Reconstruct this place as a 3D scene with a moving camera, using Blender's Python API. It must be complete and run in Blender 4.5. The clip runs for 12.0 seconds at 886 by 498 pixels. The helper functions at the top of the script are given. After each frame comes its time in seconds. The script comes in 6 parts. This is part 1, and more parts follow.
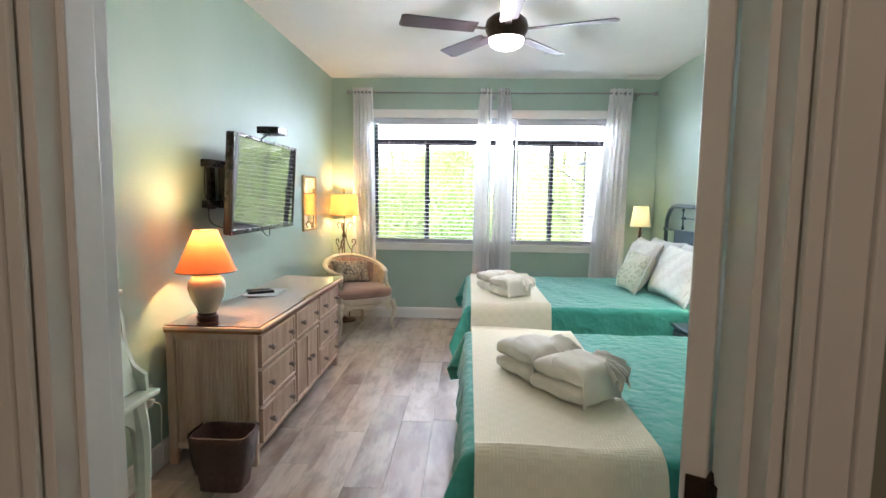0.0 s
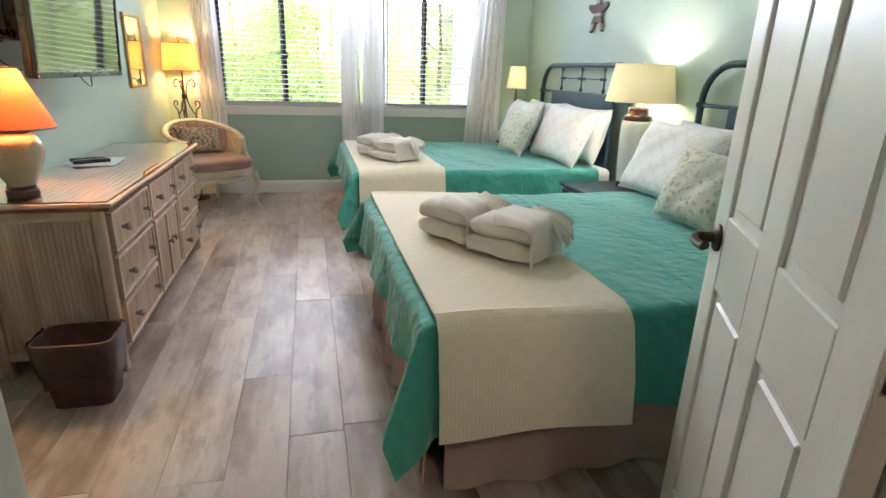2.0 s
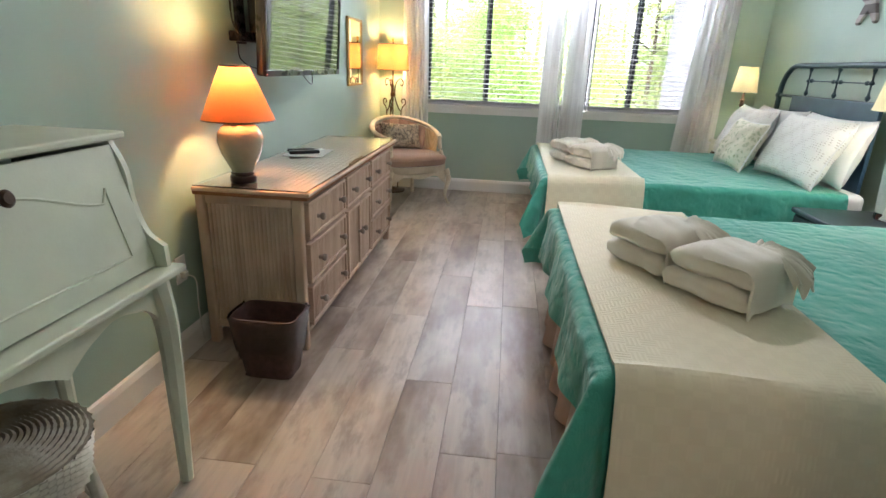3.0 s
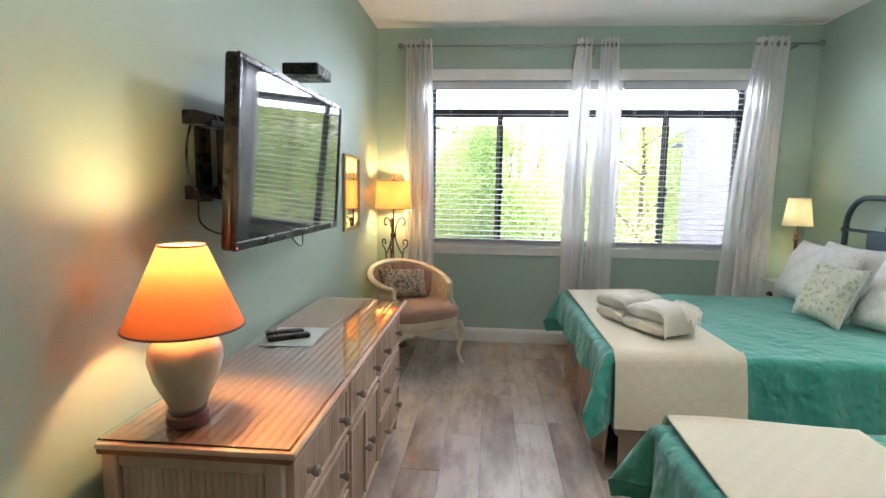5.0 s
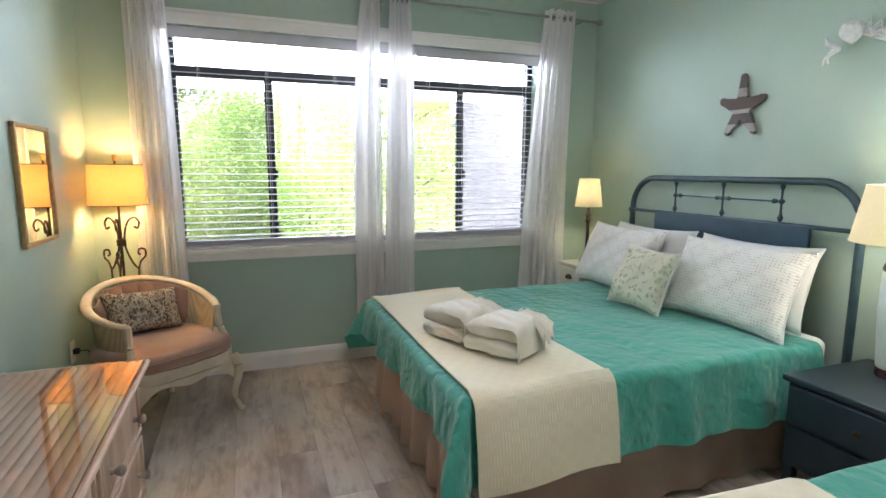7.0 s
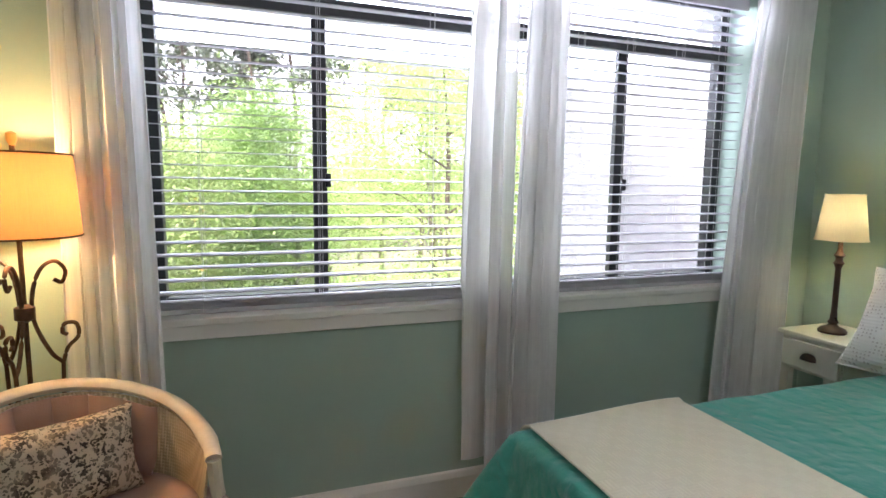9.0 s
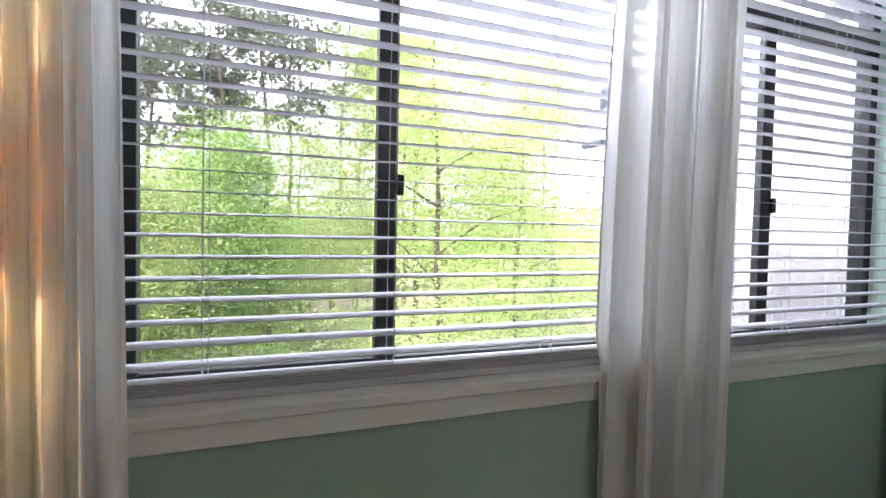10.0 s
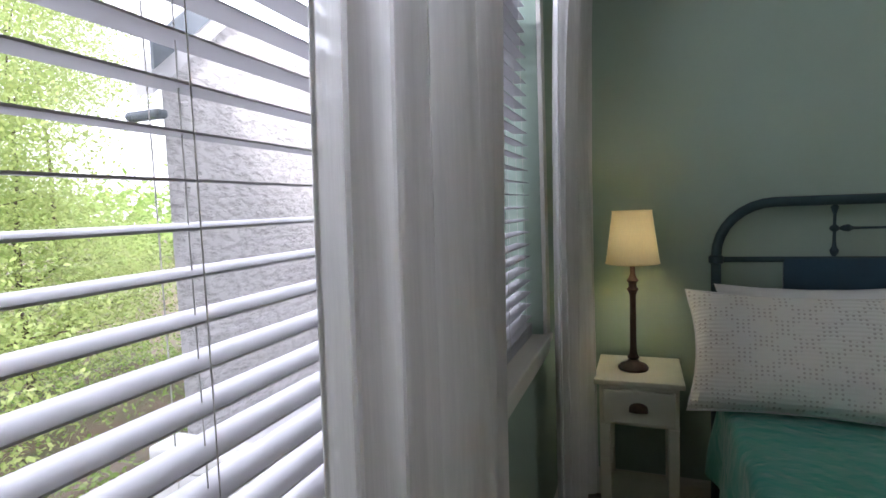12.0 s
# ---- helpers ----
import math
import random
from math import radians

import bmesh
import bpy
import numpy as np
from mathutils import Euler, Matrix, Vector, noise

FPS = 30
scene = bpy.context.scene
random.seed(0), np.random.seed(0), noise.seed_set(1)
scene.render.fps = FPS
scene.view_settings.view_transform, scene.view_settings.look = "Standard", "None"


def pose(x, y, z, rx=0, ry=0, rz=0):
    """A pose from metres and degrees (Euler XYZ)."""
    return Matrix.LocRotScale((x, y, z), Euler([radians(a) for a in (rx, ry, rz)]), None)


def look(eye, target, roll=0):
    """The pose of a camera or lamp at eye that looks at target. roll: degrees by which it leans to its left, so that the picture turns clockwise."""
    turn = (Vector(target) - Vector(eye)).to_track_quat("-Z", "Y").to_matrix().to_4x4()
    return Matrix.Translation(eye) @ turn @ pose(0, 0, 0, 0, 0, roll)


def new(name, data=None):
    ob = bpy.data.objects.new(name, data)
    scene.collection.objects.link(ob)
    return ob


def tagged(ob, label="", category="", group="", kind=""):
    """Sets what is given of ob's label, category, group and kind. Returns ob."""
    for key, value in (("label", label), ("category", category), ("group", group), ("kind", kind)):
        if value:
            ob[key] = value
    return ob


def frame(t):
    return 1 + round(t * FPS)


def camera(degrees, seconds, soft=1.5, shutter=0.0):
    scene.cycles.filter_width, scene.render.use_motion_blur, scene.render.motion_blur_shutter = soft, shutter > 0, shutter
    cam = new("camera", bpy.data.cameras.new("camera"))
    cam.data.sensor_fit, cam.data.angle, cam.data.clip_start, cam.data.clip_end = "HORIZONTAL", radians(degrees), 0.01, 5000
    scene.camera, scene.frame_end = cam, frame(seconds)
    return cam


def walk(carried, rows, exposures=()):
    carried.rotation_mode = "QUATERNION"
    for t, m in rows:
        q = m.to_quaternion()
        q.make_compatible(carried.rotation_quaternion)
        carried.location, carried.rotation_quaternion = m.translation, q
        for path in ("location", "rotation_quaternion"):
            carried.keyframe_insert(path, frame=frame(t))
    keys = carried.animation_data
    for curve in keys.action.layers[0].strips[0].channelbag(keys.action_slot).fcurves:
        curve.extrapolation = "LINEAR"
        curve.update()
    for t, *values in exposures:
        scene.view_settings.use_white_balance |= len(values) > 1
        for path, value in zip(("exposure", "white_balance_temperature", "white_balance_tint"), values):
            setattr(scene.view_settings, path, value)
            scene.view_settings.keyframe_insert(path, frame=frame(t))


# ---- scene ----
cam = camera(79.5, 12.0)
PATH = [
    (0, (1.573, -0.690, 1.412), (1.481, 1.298, 1.218), 0.8),
    (0.5, (1.530, -0.663, 1.341), (1.233, 1.269, 0.918), 0.3),
    (1, (1.404, -0.544, 1.280), (1.306, 1.376, 0.729), 1.2),
    (1.5, (1.315, -0.412, 1.250), (1.559, 1.481, 0.651), 1.0),
    (2, (1.298, -0.345, 1.260), (1.767, 1.495, 0.630), 2.0),
    (2.5, (1.265, -0.250, 1.270), (1.572, 1.517, 0.642), 1.8),
    (3, (1.328, -0.158, 1.257), (1.124, 1.722, 0.605), 2.2),
    (5, (0.996, 0.708, 1.380), (0.830, 2.688, 1.151), 0.9),
    (5.5, (0.836, 0.883, 1.375), (0.897, 2.867, 1.127), 0.4),
    (6, (0.703, 1.090, 1.407), (1.196, 3.005, 1.102), -0.5),
    (6.5, (0.770, 1.327, 1.430), (1.425, 3.187, 1.097), -0.6),
    (7, (0.892, 1.590, 1.408), (1.581, 3.444, 1.113), 0.2),
    (7.5, (0.896, 1.979, 1.381), (1.514, 3.865, 1.135), 0.1),
    (9.5, (0.760, 3.840, 1.315), (1.463, 5.700, 1.102), 1.6),
    (10, (0.680, 4.245, 1.252), (1.448, 6.091, 1.186), 1.2),
    (10.5, (0.817, 4.555, 1.350), (1.594, 6.394, 1.238), 0.1),
    (11, (0.848, 4.891, 1.436), (2.045, 6.472, 1.171), 2.5),
    (11.5, (0.903, 5.051, 1.371), (2.473, 6.289, 1.315), -2.1),
    (12, (1.117, 5.071, 1.381), (2.982, 5.776, 1.228), -2.2),
]
walk(cam, [(t, look(eye, target, roll)) for t, eye, target, roll in PATH],
     exposures=[(0, 3.0, 5700, 17), (2, 2.95, 5900, 17), (5, 2.65, 5850, 17), (7.5, 2.5, 5850, 17), (9.5, 2.1, 5850, 20), (11, 1.45, 5900, 20), (12, 1.05, 5950, 20)])


# ---- light ----
world = bpy.data.worlds.new("world")
scene.world = world
world.use_nodes = True
wn = world.node_tree
sky = wn.nodes.new("ShaderNodeTexSky")
sky.sky_type = "NISHITA"
sky.sun_disc = False
sky.sun_elevation = radians(37)
sky.sun_rotation = radians(210)
sky.dust_density = 10.0
sky.air_density = 1.0
sky.ozone_density = 0.3
wn.nodes["Background"].inputs["Strength"].default_value = 0.15
cloud = wn.nodes.new("ShaderNodeMix")  # thin white cloud over the whole sky
cloud.data_type = "RGBA"
cloud.inputs[0].default_value = 0.78
cloud.inputs[7].default_value = (13.0, 13.0, 12.9, 1)
wn.links.new(sky.outputs["Color"], cloud.inputs[6])
wn.links.new(cloud.outputs[2], wn.nodes["Background"].inputs["Color"])


def lamp(name, kind, at, energy, colour=(1, 1, 1), size=0.03, target=None):
    data = bpy.data.lights.new(name, kind)
    data.energy, data.color = energy, colour
    if kind == "AREA":
        data.shape, data.size = "DISK", size
    elif kind == "SUN":
        data.angle = size
    else:
        data.shadow_soft_size = size
    ob = new(name, data)
    ob.matrix_world = look(at, target) if target else Matrix.Translation(at)
    return ob


lamp("sun", "SUN", (0, 0, 30), 2.3, (1.0, 0.96, 0.9), radians(16), (19.4, 34.0, 0))
lamp("fan_bulb", "POINT", (1.79, 2.75, 2.30), 7.0, (1.0, 0.94, 0.86), 0.05)
lamp("dresser_lamp_bulb", "POINT", (0.214, 2.005, 1.185), 3.0, (1.0, 0.66, 0.26), 0.03)
lamp("floor_lamp_bulb", "POINT", (0.187, 5.23, 1.32), 4.6, (1.0, 0.64, 0.27), 0.03)
lamp("table_lamp_bulb", "POINT", (3.462, 2.94, 1.25), 2.0, (1.0, 0.92, 0.76), 0.03)
lamp("small_lamp_bulb", "POINT", (3.42, 5.115, 1.24), 1.0, (1.0, 0.88, 0.62), 0.03)
# Added panel under the eave, standing in for daylight through the window.
window_fill = lamp("window_fill_lamp", "AREA", (1.81, 6.04, 2.19), 23, (0.92, 0.96, 1.0), 0.6, (1.81, 4.9, 0.7))
window_fill.data.shape, window_fill.data.size, window_fill.data.size_y = "RECTANGLE", 2.9, 0.55
# Unseen warm lamp added behind the start point to brighten hall and jambs.
lamp("hall_fill", "AREA", (1.6, -1.6, 2.70), 1.7, (1.0, 0.74, 0.50), 0.3, (1.6, -1.601, 0))

# ---- materials ----


def nodes_of(name):
    m = bpy.data.materials.new(name)
    m.use_nodes = True
    return m, m.node_tree.nodes, m.node_tree.links, m.node_tree.nodes["Principled BSDF"]


def noise_tex(n, l, vec, scale, detail=4.0, rough=0.55):
    t = n.new("ShaderNodeTexNoise")
    t.inputs["Scale"].default_value = scale
    t.inputs["Detail"].default_value = detail
    t.inputs["Roughness"].default_value = rough
    l.new(vec, t.inputs["Vector"])
    return t.outputs["Fac"]


def ramp(n, l, fac, stops):
    r = n.new("ShaderNodeValToRGB")
    el = r.color_ramp.elements
    while len(el) < len(stops):
        el.new(0.5)
    for e, (p, c) in zip(el, stops):
        e.position, e.color = p, (*c, 1)
    l.new(fac, r.inputs["Fac"])
    return r.outputs["Color"]


def mixc(n, l, a, b, fac, mode="MIX"):
    m = n.new("ShaderNodeMix")
    m.data_type, m.blend_type = "RGBA", mode
    for sock, v in ((m.inputs[6], a), (m.inputs[7], b)):
        if isinstance(v, tuple):
            sock.default_value = (*v, 1)
        else:
            l.new(v, sock)
    if isinstance(fac, (int, float)):
        m.inputs[0].default_value = fac
    else:
        l.new(fac, m.inputs[0])
    return m.outputs[2]


def maths(n, l, op, a, b=0.0):
    m = n.new("ShaderNodeMath")
    m.operation = op
    for sock, v in zip(m.inputs, (a, b)):
        if isinstance(v, (int, float)):
            sock.default_value = v
        else:
            l.new(v, sock)
    return m.outputs[0]


def bumped(n, l, p, height, strength, distance=0.01):
    b = n.new("ShaderNodeBump")
    b.inputs["Strength"].default_value = strength
    b.inputs["Distance"].default_value = distance
    l.new(height, b.inputs["Height"])
    l.new(b.outputs["Normal"], p.inputs["Normal"])


def coords(n, l, scale=(1, 1, 1), shuffle=False):
    tc = n.new("ShaderNodeTexCoord")
    mp = n.new("ShaderNodeMapping")
    mp.inputs["Scale"].default_value = scale
    l.new(tc.outputs["Object"], mp.inputs["Vector"])
    if shuffle:
        info = n.new("ShaderNodeObjectInfo")
        c = n.new("ShaderNodeCombineXYZ")
        for i, k in enumerate((37.0, 91.0, 53.0)):
            l.new(maths(n, l, "MULTIPLY", info.outputs["Random"], k), c.inputs[i])
        l.new(c.outputs[0], mp.inputs["Location"])
        return mp.outputs[0], info.outputs["Random"]
    return mp.outputs[0]


def mat(name, a, b=None, rough=0.6, metal=0.0, scale=6.0, bump=0.0, bscale=80.0, stretch=(1, 1, 1), coat=0.0, sheen=0.0, spec=0.5):
    """A plain surface: two near colours in soft patches, fine grain in the relief and the gloss."""
    m, n, l, p = nodes_of(name)
    b = b or tuple(c * 0.86 for c in a)
    vec = coords(n, l, stretch)
    big = noise_tex(n, l, vec, scale)
    fine = noise_tex(n, l, vec, bscale, 3.0)
    col = mixc(n, l, a, b, ramp(n, l, big, [(0.35, (0, 0, 0)), (0.68, (1, 1, 1))]))
    col = mixc(n, l, col, tuple(c * 0.9 for c in b), maths(n, l, "MULTIPLY", fine, 0.25))
    l.new(col, p.inputs["Base Color"])
    l.new(maths(n, l, "ADD", maths(n, l, "MULTIPLY", big, 0.16), rough - 0.08), p.inputs["Roughness"])
    p.inputs["Metallic"].default_value = metal
    p.inputs["Specular IOR Level"].default_value = spec
    p.inputs["Coat Weight"].default_value = coat
    p.inputs["Coat Roughness"].default_value = 0.05
    p.inputs["Sheen Weight"].default_value = sheen
    if bump:
        bumped(n, l, p, fine, bump, 0.003)
    return m


PAINT = mat("sage_paint", (0.385, 0.49, 0.41), (0.355, 0.46, 0.38), 0.55, scale=1.5, bump=0.25, bscale=160)
HALL_PAINT = mat("hall_paint", (0.29, 0.30, 0.23), None, 0.6, scale=1.5, bump=0.25, bscale=160)
CEILING = mat("ceiling_paint", (0.80, 0.80, 0.78), (0.76, 0.76, 0.74), 0.85, scale=2, bump=0.5, bscale=120)
TRIM = mat("white_trim", (0.80, 0.78, 0.73), (0.74, 0.72, 0.67), 0.38, scale=3, bump=0.08, bscale=90)
DOOR = mat("white_door_paint", (0.82, 0.80, 0.75), (0.77, 0.75, 0.69), 0.36, scale=4, bump=0.12, bscale=120, stretch=(1, 1, 0.3))
BRONZE = mat("bronze", (0.055, 0.038, 0.028), (0.09, 0.06, 0.04), 0.38, 0.8, scale=40, bump=0.15)
IRON = mat("dark_scrolled_iron", (0.06, 0.035, 0.022), (0.10, 0.06, 0.035), 0.45, 0.6, scale=50, bump=0.3)
BLACK = mat("black_plastic", (0.012, 0.012, 0.013), (0.02, 0.02, 0.021), 0.28, scale=20, bump=0.05, bscale=300, spec=0.25)
ALUM = mat("black_aluminium", (0.008, 0.008, 0.010), (0.016, 0.016, 0.016), 0.5, 0.0, scale=14)
SLAT = mat("white_slat", (0.54, 0.53, 0.555), (0.50, 0.49, 0.515), 0.62, scale=5, bump=0.05)
CORD = mat("white_cord", (0.7, 0.69, 0.66), None, 0.8)
DESK_PAINT = mat("cream_desk_paint", (0.68, 0.71, 0.575), (0.60, 0.63, 0.50), 0.42, scale=5, bump=0.1, bscale=140)
NIGHT_WHITE = mat("ivory_paint", (0.74, 0.73, 0.62), (0.66, 0.65, 0.54), 0.42, scale=6, bump=0.1)
NIGHT_DARK = mat("blue_black_paint", (0.018, 0.032, 0.045), (0.03, 0.045, 0.06), 0.34, scale=6, bump=0.15)
HEAD_METAL = mat("slate_blue_metal", (0.045, 0.085, 0.095), (0.03, 0.06, 0.07), 0.42, 0.25, scale=12, bump=0.12)
HEAD_PANEL = mat("blue_panel", (0.03, 0.075, 0.12), (0.022, 0.055, 0.09), 0.4, scale=6, bump=0.1)
WASHED = mat("whitewashed_wood", (0.60, 0.44, 0.335), (0.47, 0.32, 0.225), 0.5, scale=9, bump=0.35, bscale=60, stretch=(1, 1, 0.25))
REED = mat("whitewashed_reed", (0.64, 0.49, 0.38), (0.44, 0.30, 0.215), 0.5, scale=16, bump=0.3, bscale=60, stretch=(1, 1, 0.12))
RATTAN_TOP = mat("woven_rattan_top", (0.34, 0.165, 0.085), (0.25, 0.115, 0.055), 0.72, scale=22, bump=0.4, bscale=110, stretch=(1, 0.25, 1), spec=0.15)
KNOB = mat("grey_brown_knob", (0.30, 0.24, 0.20), None, 0.45, scale=40, bump=0.1)
CHAIR_WOOD = mat("cream_chair_wood", (0.68, 0.60, 0.47), (0.56, 0.47, 0.34), 0.42, scale=10, bump=0.15)
CHAIR_CLOTH = mat("dusty_rose_cloth", (0.39, 0.24, 0.18), (0.32, 0.19, 0.14), 0.85, scale=8, bump=0.5, bscale=260, sheen=0.3)
SKIRT = mat("taupe_bed_skirt", (0.52, 0.375, 0.31), (0.45, 0.32, 0.26), 0.85, scale=5, bump=0.3, bscale=220)
SHEET = mat("white_sheet", (0.80, 0.80, 0.79), (0.74, 0.74, 0.73), 0.85, scale=5, bump=0.2, bscale=200)
TOWEL = mat("white_terry", (0.83, 0.78, 0.69), (0.77, 0.72, 0.62), 0.95, scale=9, bump=1.0, bscale=330, sheen=0.5)
CERAMIC = mat("grey_ceramic", (0.35, 0.33, 0.25), (0.25, 0.24, 0.175), 0.25, scale=5, coat=0.4)
LAMP_BASE = mat("dark_lacquer", (0.03, 0.012, 0.01), (0.05, 0.02, 0.015), 0.3, scale=20)
VASE = mat("pale_ribbed_ceramic", (0.62, 0.66, 0.62), (0.54, 0.58, 0.55), 0.4, scale=8, bump=0.15)
VASE_TOP = mat("brown_glaze", (0.06, 0.022, 0.018), (0.10, 0.035, 0.025), 0.25, scale=15, coat=0.4)
BRASS = mat("dull_brass", (0.45, 0.33, 0.14), (0.36, 0.26, 0.10), 0.38, 0.85, scale=30)
GOLD_FRAME = mat("gold_frame", (0.42, 0.30, 0.13), (0.30, 0.20, 0.08), 0.45, 0.5, scale=40, bump=0.2)
STEEL = mat("brushed_steel", (0.35, 0.34, 0.33), None, 0.35, 0.9, scale=30)
WICKER = mat("white_wicker", (0.66, 0.64, 0.55), (0.50, 0.47, 0.38), 0.6, scale=30, bump=0.3)
WICKER_SEAT = mat("brown_wicker", (0.20, 0.15, 0.10), (0.42, 0.38, 0.30), 0.6, scale=14, bump=0.4)
BASKET = mat("brown_basket", (0.055, 0.026, 0.022), (0.12, 0.06, 0.05), 0.6, scale=40, bump=0.7, bscale=120)
CORAL = mat("white_coral", (0.72, 0.72, 0.68), (0.5, 0.56, 0.56), 0.7, scale=30, bump=0.4)
PAPER = mat("pale_paper", (0.62, 0.66, 0.62), None, 0.7, scale=10)
CANVAS = mat("grey_canvas_print", (0.33, 0.30, 0.27), (0.15, 0.17, 0.17), 0.8, scale=7, bump=0.2)
FASCIA = mat("grey_fascia", (0.16, 0.19, 0.22), None, 0.6)
ROOFING = mat("grey_shingle", (0.16, 0.16, 0.17), (0.10, 0.10, 0.11), 0.9, scale=8, bump=0.6, bscale=30)
MEMBRANE = mat("white_roof_membrane", (0.70, 0.70, 0.72), (0.60, 0.60, 0.62), 0.7, scale=3, bump=0.2)
BARK = mat("bark", (0.10, 0.07, 0.05), (0.05, 0.035, 0.025), 0.95, scale=6, bump=1.0, bscale=20, stretch=(1, 1, 0.3))
FOREST = mat("forest_floor", (0.22, 0.15, 0.125), (0.11, 0.115, 0.065), 0.95, scale=0.9, bump=1.0, bscale=14)
FAN_BLADE = mat("dark_walnut_blade", (0.05, 0.035, 0.04), (0.035, 0.022, 0.025), 0.35, scale=6, stretch=(1, 6, 1))


def stucco_material():
    """Hand-thrown stucco: flattened lumps some centimetres wide."""
    m, n, l, p = nodes_of("rough_stucco")
    vec = coords(n, l, (0.7, 1.0, 1.4))
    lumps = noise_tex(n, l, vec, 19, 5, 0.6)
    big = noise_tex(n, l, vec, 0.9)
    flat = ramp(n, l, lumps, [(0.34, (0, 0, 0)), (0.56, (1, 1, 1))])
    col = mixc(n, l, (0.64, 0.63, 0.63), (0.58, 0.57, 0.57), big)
    # Hollows get a darker base colour: shade between the lumps, painted in.
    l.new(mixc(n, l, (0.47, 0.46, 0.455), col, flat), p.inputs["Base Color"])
    p.inputs["Roughness"].default_value = 0.92
    bumped(n, l, p, flat, 0.7, 0.016)
    return m


def plank_material():
    m, n, l, p = nodes_of("weathered_plank_tile")
    vec, rnd = coords(n, l, (3.0, 0.9, 1), True)
    big = noise_tex(n, l, vec, 1.3, 4, 0.55)
    grain = noise_tex(n, l, vec, 5.5, 5, 0.62)
    streak = noise_tex(n, l, coords(n, l, (38, 1.6, 1)), 1.0, 4, 0.6)
    col = ramp(n, l, big, [(0.31, (0.17, 0.115, 0.085)), (0.41, (0.36, 0.285, 0.235)), (0.53, (0.56, 0.495, 0.44)), (0.68, (0.50, 0.42, 0.36)), (0.78, (0.30, 0.22, 0.17))])
    dark = ramp(n, l, grain, [(0.34, (1, 1, 1)), (0.50, (0, 0, 0))])
    col = mixc(n, l, col, (0.16, 0.115, 0.085), maths(n, l, "MULTIPLY", dark, 0.48))
    col = mixc(n, l, col, (0.25, 0.205, 0.175), maths(n, l, "MULTIPLY", ramp(n, l, streak, [(0.40, (1, 1, 1)), (0.60, (0, 0, 0))]), 0.18))
    tint = ramp(n, l, rnd, [(0.0, (0.80, 0.77, 0.75)), (0.5, (1.0, 0.97, 0.94)), (1.0, (1.12, 1.10, 1.10))])
    l.new(mixc(n, l, col, tint, 1.0, "MULTIPLY"), p.inputs["Base Color"])
    l.new(maths(n, l, "ADD", maths(n, l, "MULTIPLY", grain, 0.22), 0.30), p.inputs["Roughness"])
    p.inputs["Coat Weight"].default_value, p.inputs["Coat Roughness"].default_value = 0.28, 0.36
    bumped(n, l, p, grain, 0.25, 0.002)
    return m


def quilt_material():
    m, n, l, p = nodes_of("teal_quilt")
    vec = coords(n, l)
    warp = n.new("ShaderNodeTexNoise")
    warp.inputs["Scale"].default_value = 7.0
    l.new(vec, warp.inputs["Vector"])
    v = mixc(n, l, vec, warp.outputs["Color"], 0.12)
    cell = n.new("ShaderNodeTexVoronoi")
    cell.feature = "SMOOTH_F1"
    cell.inputs["Scale"].default_value = 21.0
    l.new(v, cell.inputs["Vector"])
    fine = noise_tex(n, l, vec, 240, 2)
    wrinkle = noise_tex(n, l, coords(n, l, (1.5, 1.0, 1.0)), 15, 3)
    big = noise_tex(n, l, vec, 3.0)
    l.new(mixc(n, l, (0.062, 0.385, 0.305), (0.045, 0.320, 0.245), big), p.inputs["Base Color"])
    p.inputs["Roughness"].default_value = 0.72
    p.inputs["Sheen Weight"].default_value = 0.36
    h = maths(n, l, "ADD", maths(n, l, "MULTIPLY", cell.outputs["Distance"], 0.8), maths(n, l, "MULTIPLY", wrinkle, 0.45))
    bumped(n, l, p, maths(n, l, "ADD", h, maths(n, l, "MULTIPLY", fine, 0.06)), 0.8, 0.020)
    return m


def woven_material(name, a, b, pitch, rough=0.85, strength=0.6):
    """Cloth or cane with a basket weave of the given pitch in metres."""
    m, n, l, p = nodes_of(name)
    vec = coords(n, l)
    waves = []
    for axis in ("X", "Y", "Z"):
        w = n.new("ShaderNodeTexWave")
        w.bands_direction = axis
        w.inputs["Scale"].default_value = 0.314 / pitch
        w.inputs["Distortion"].default_value = 0.4
        l.new(vec, w.inputs["Vector"])
        waves.append(w.outputs["Fac"])
    h = maths(n, l, "MAXIMUM", maths(n, l, "MULTIPLY", waves[0], waves[1]), maths(n, l, "MULTIPLY", waves[2], maths(n, l, "ADD", maths(n, l, "MULTIPLY", waves[0], 0.5), maths(n, l, "MULTIPLY", waves[1], 0.5))))
    big = noise_tex(n, l, vec, 4.0)
    col = mixc(n, l, b, a, maths(n, l, "ADD", maths(n, l, "MULTIPLY", h, 0.7), 0.3))
    l.new(mixc(n, l, col, tuple(c * 0.88 for c in a), maths(n, l, "MULTIPLY", big, 0.4)), p.inputs["Base Color"])
    p.inputs["Roughness"].default_value = rough
    bumped(n, l, p, h, strength, 0.004)
    return m


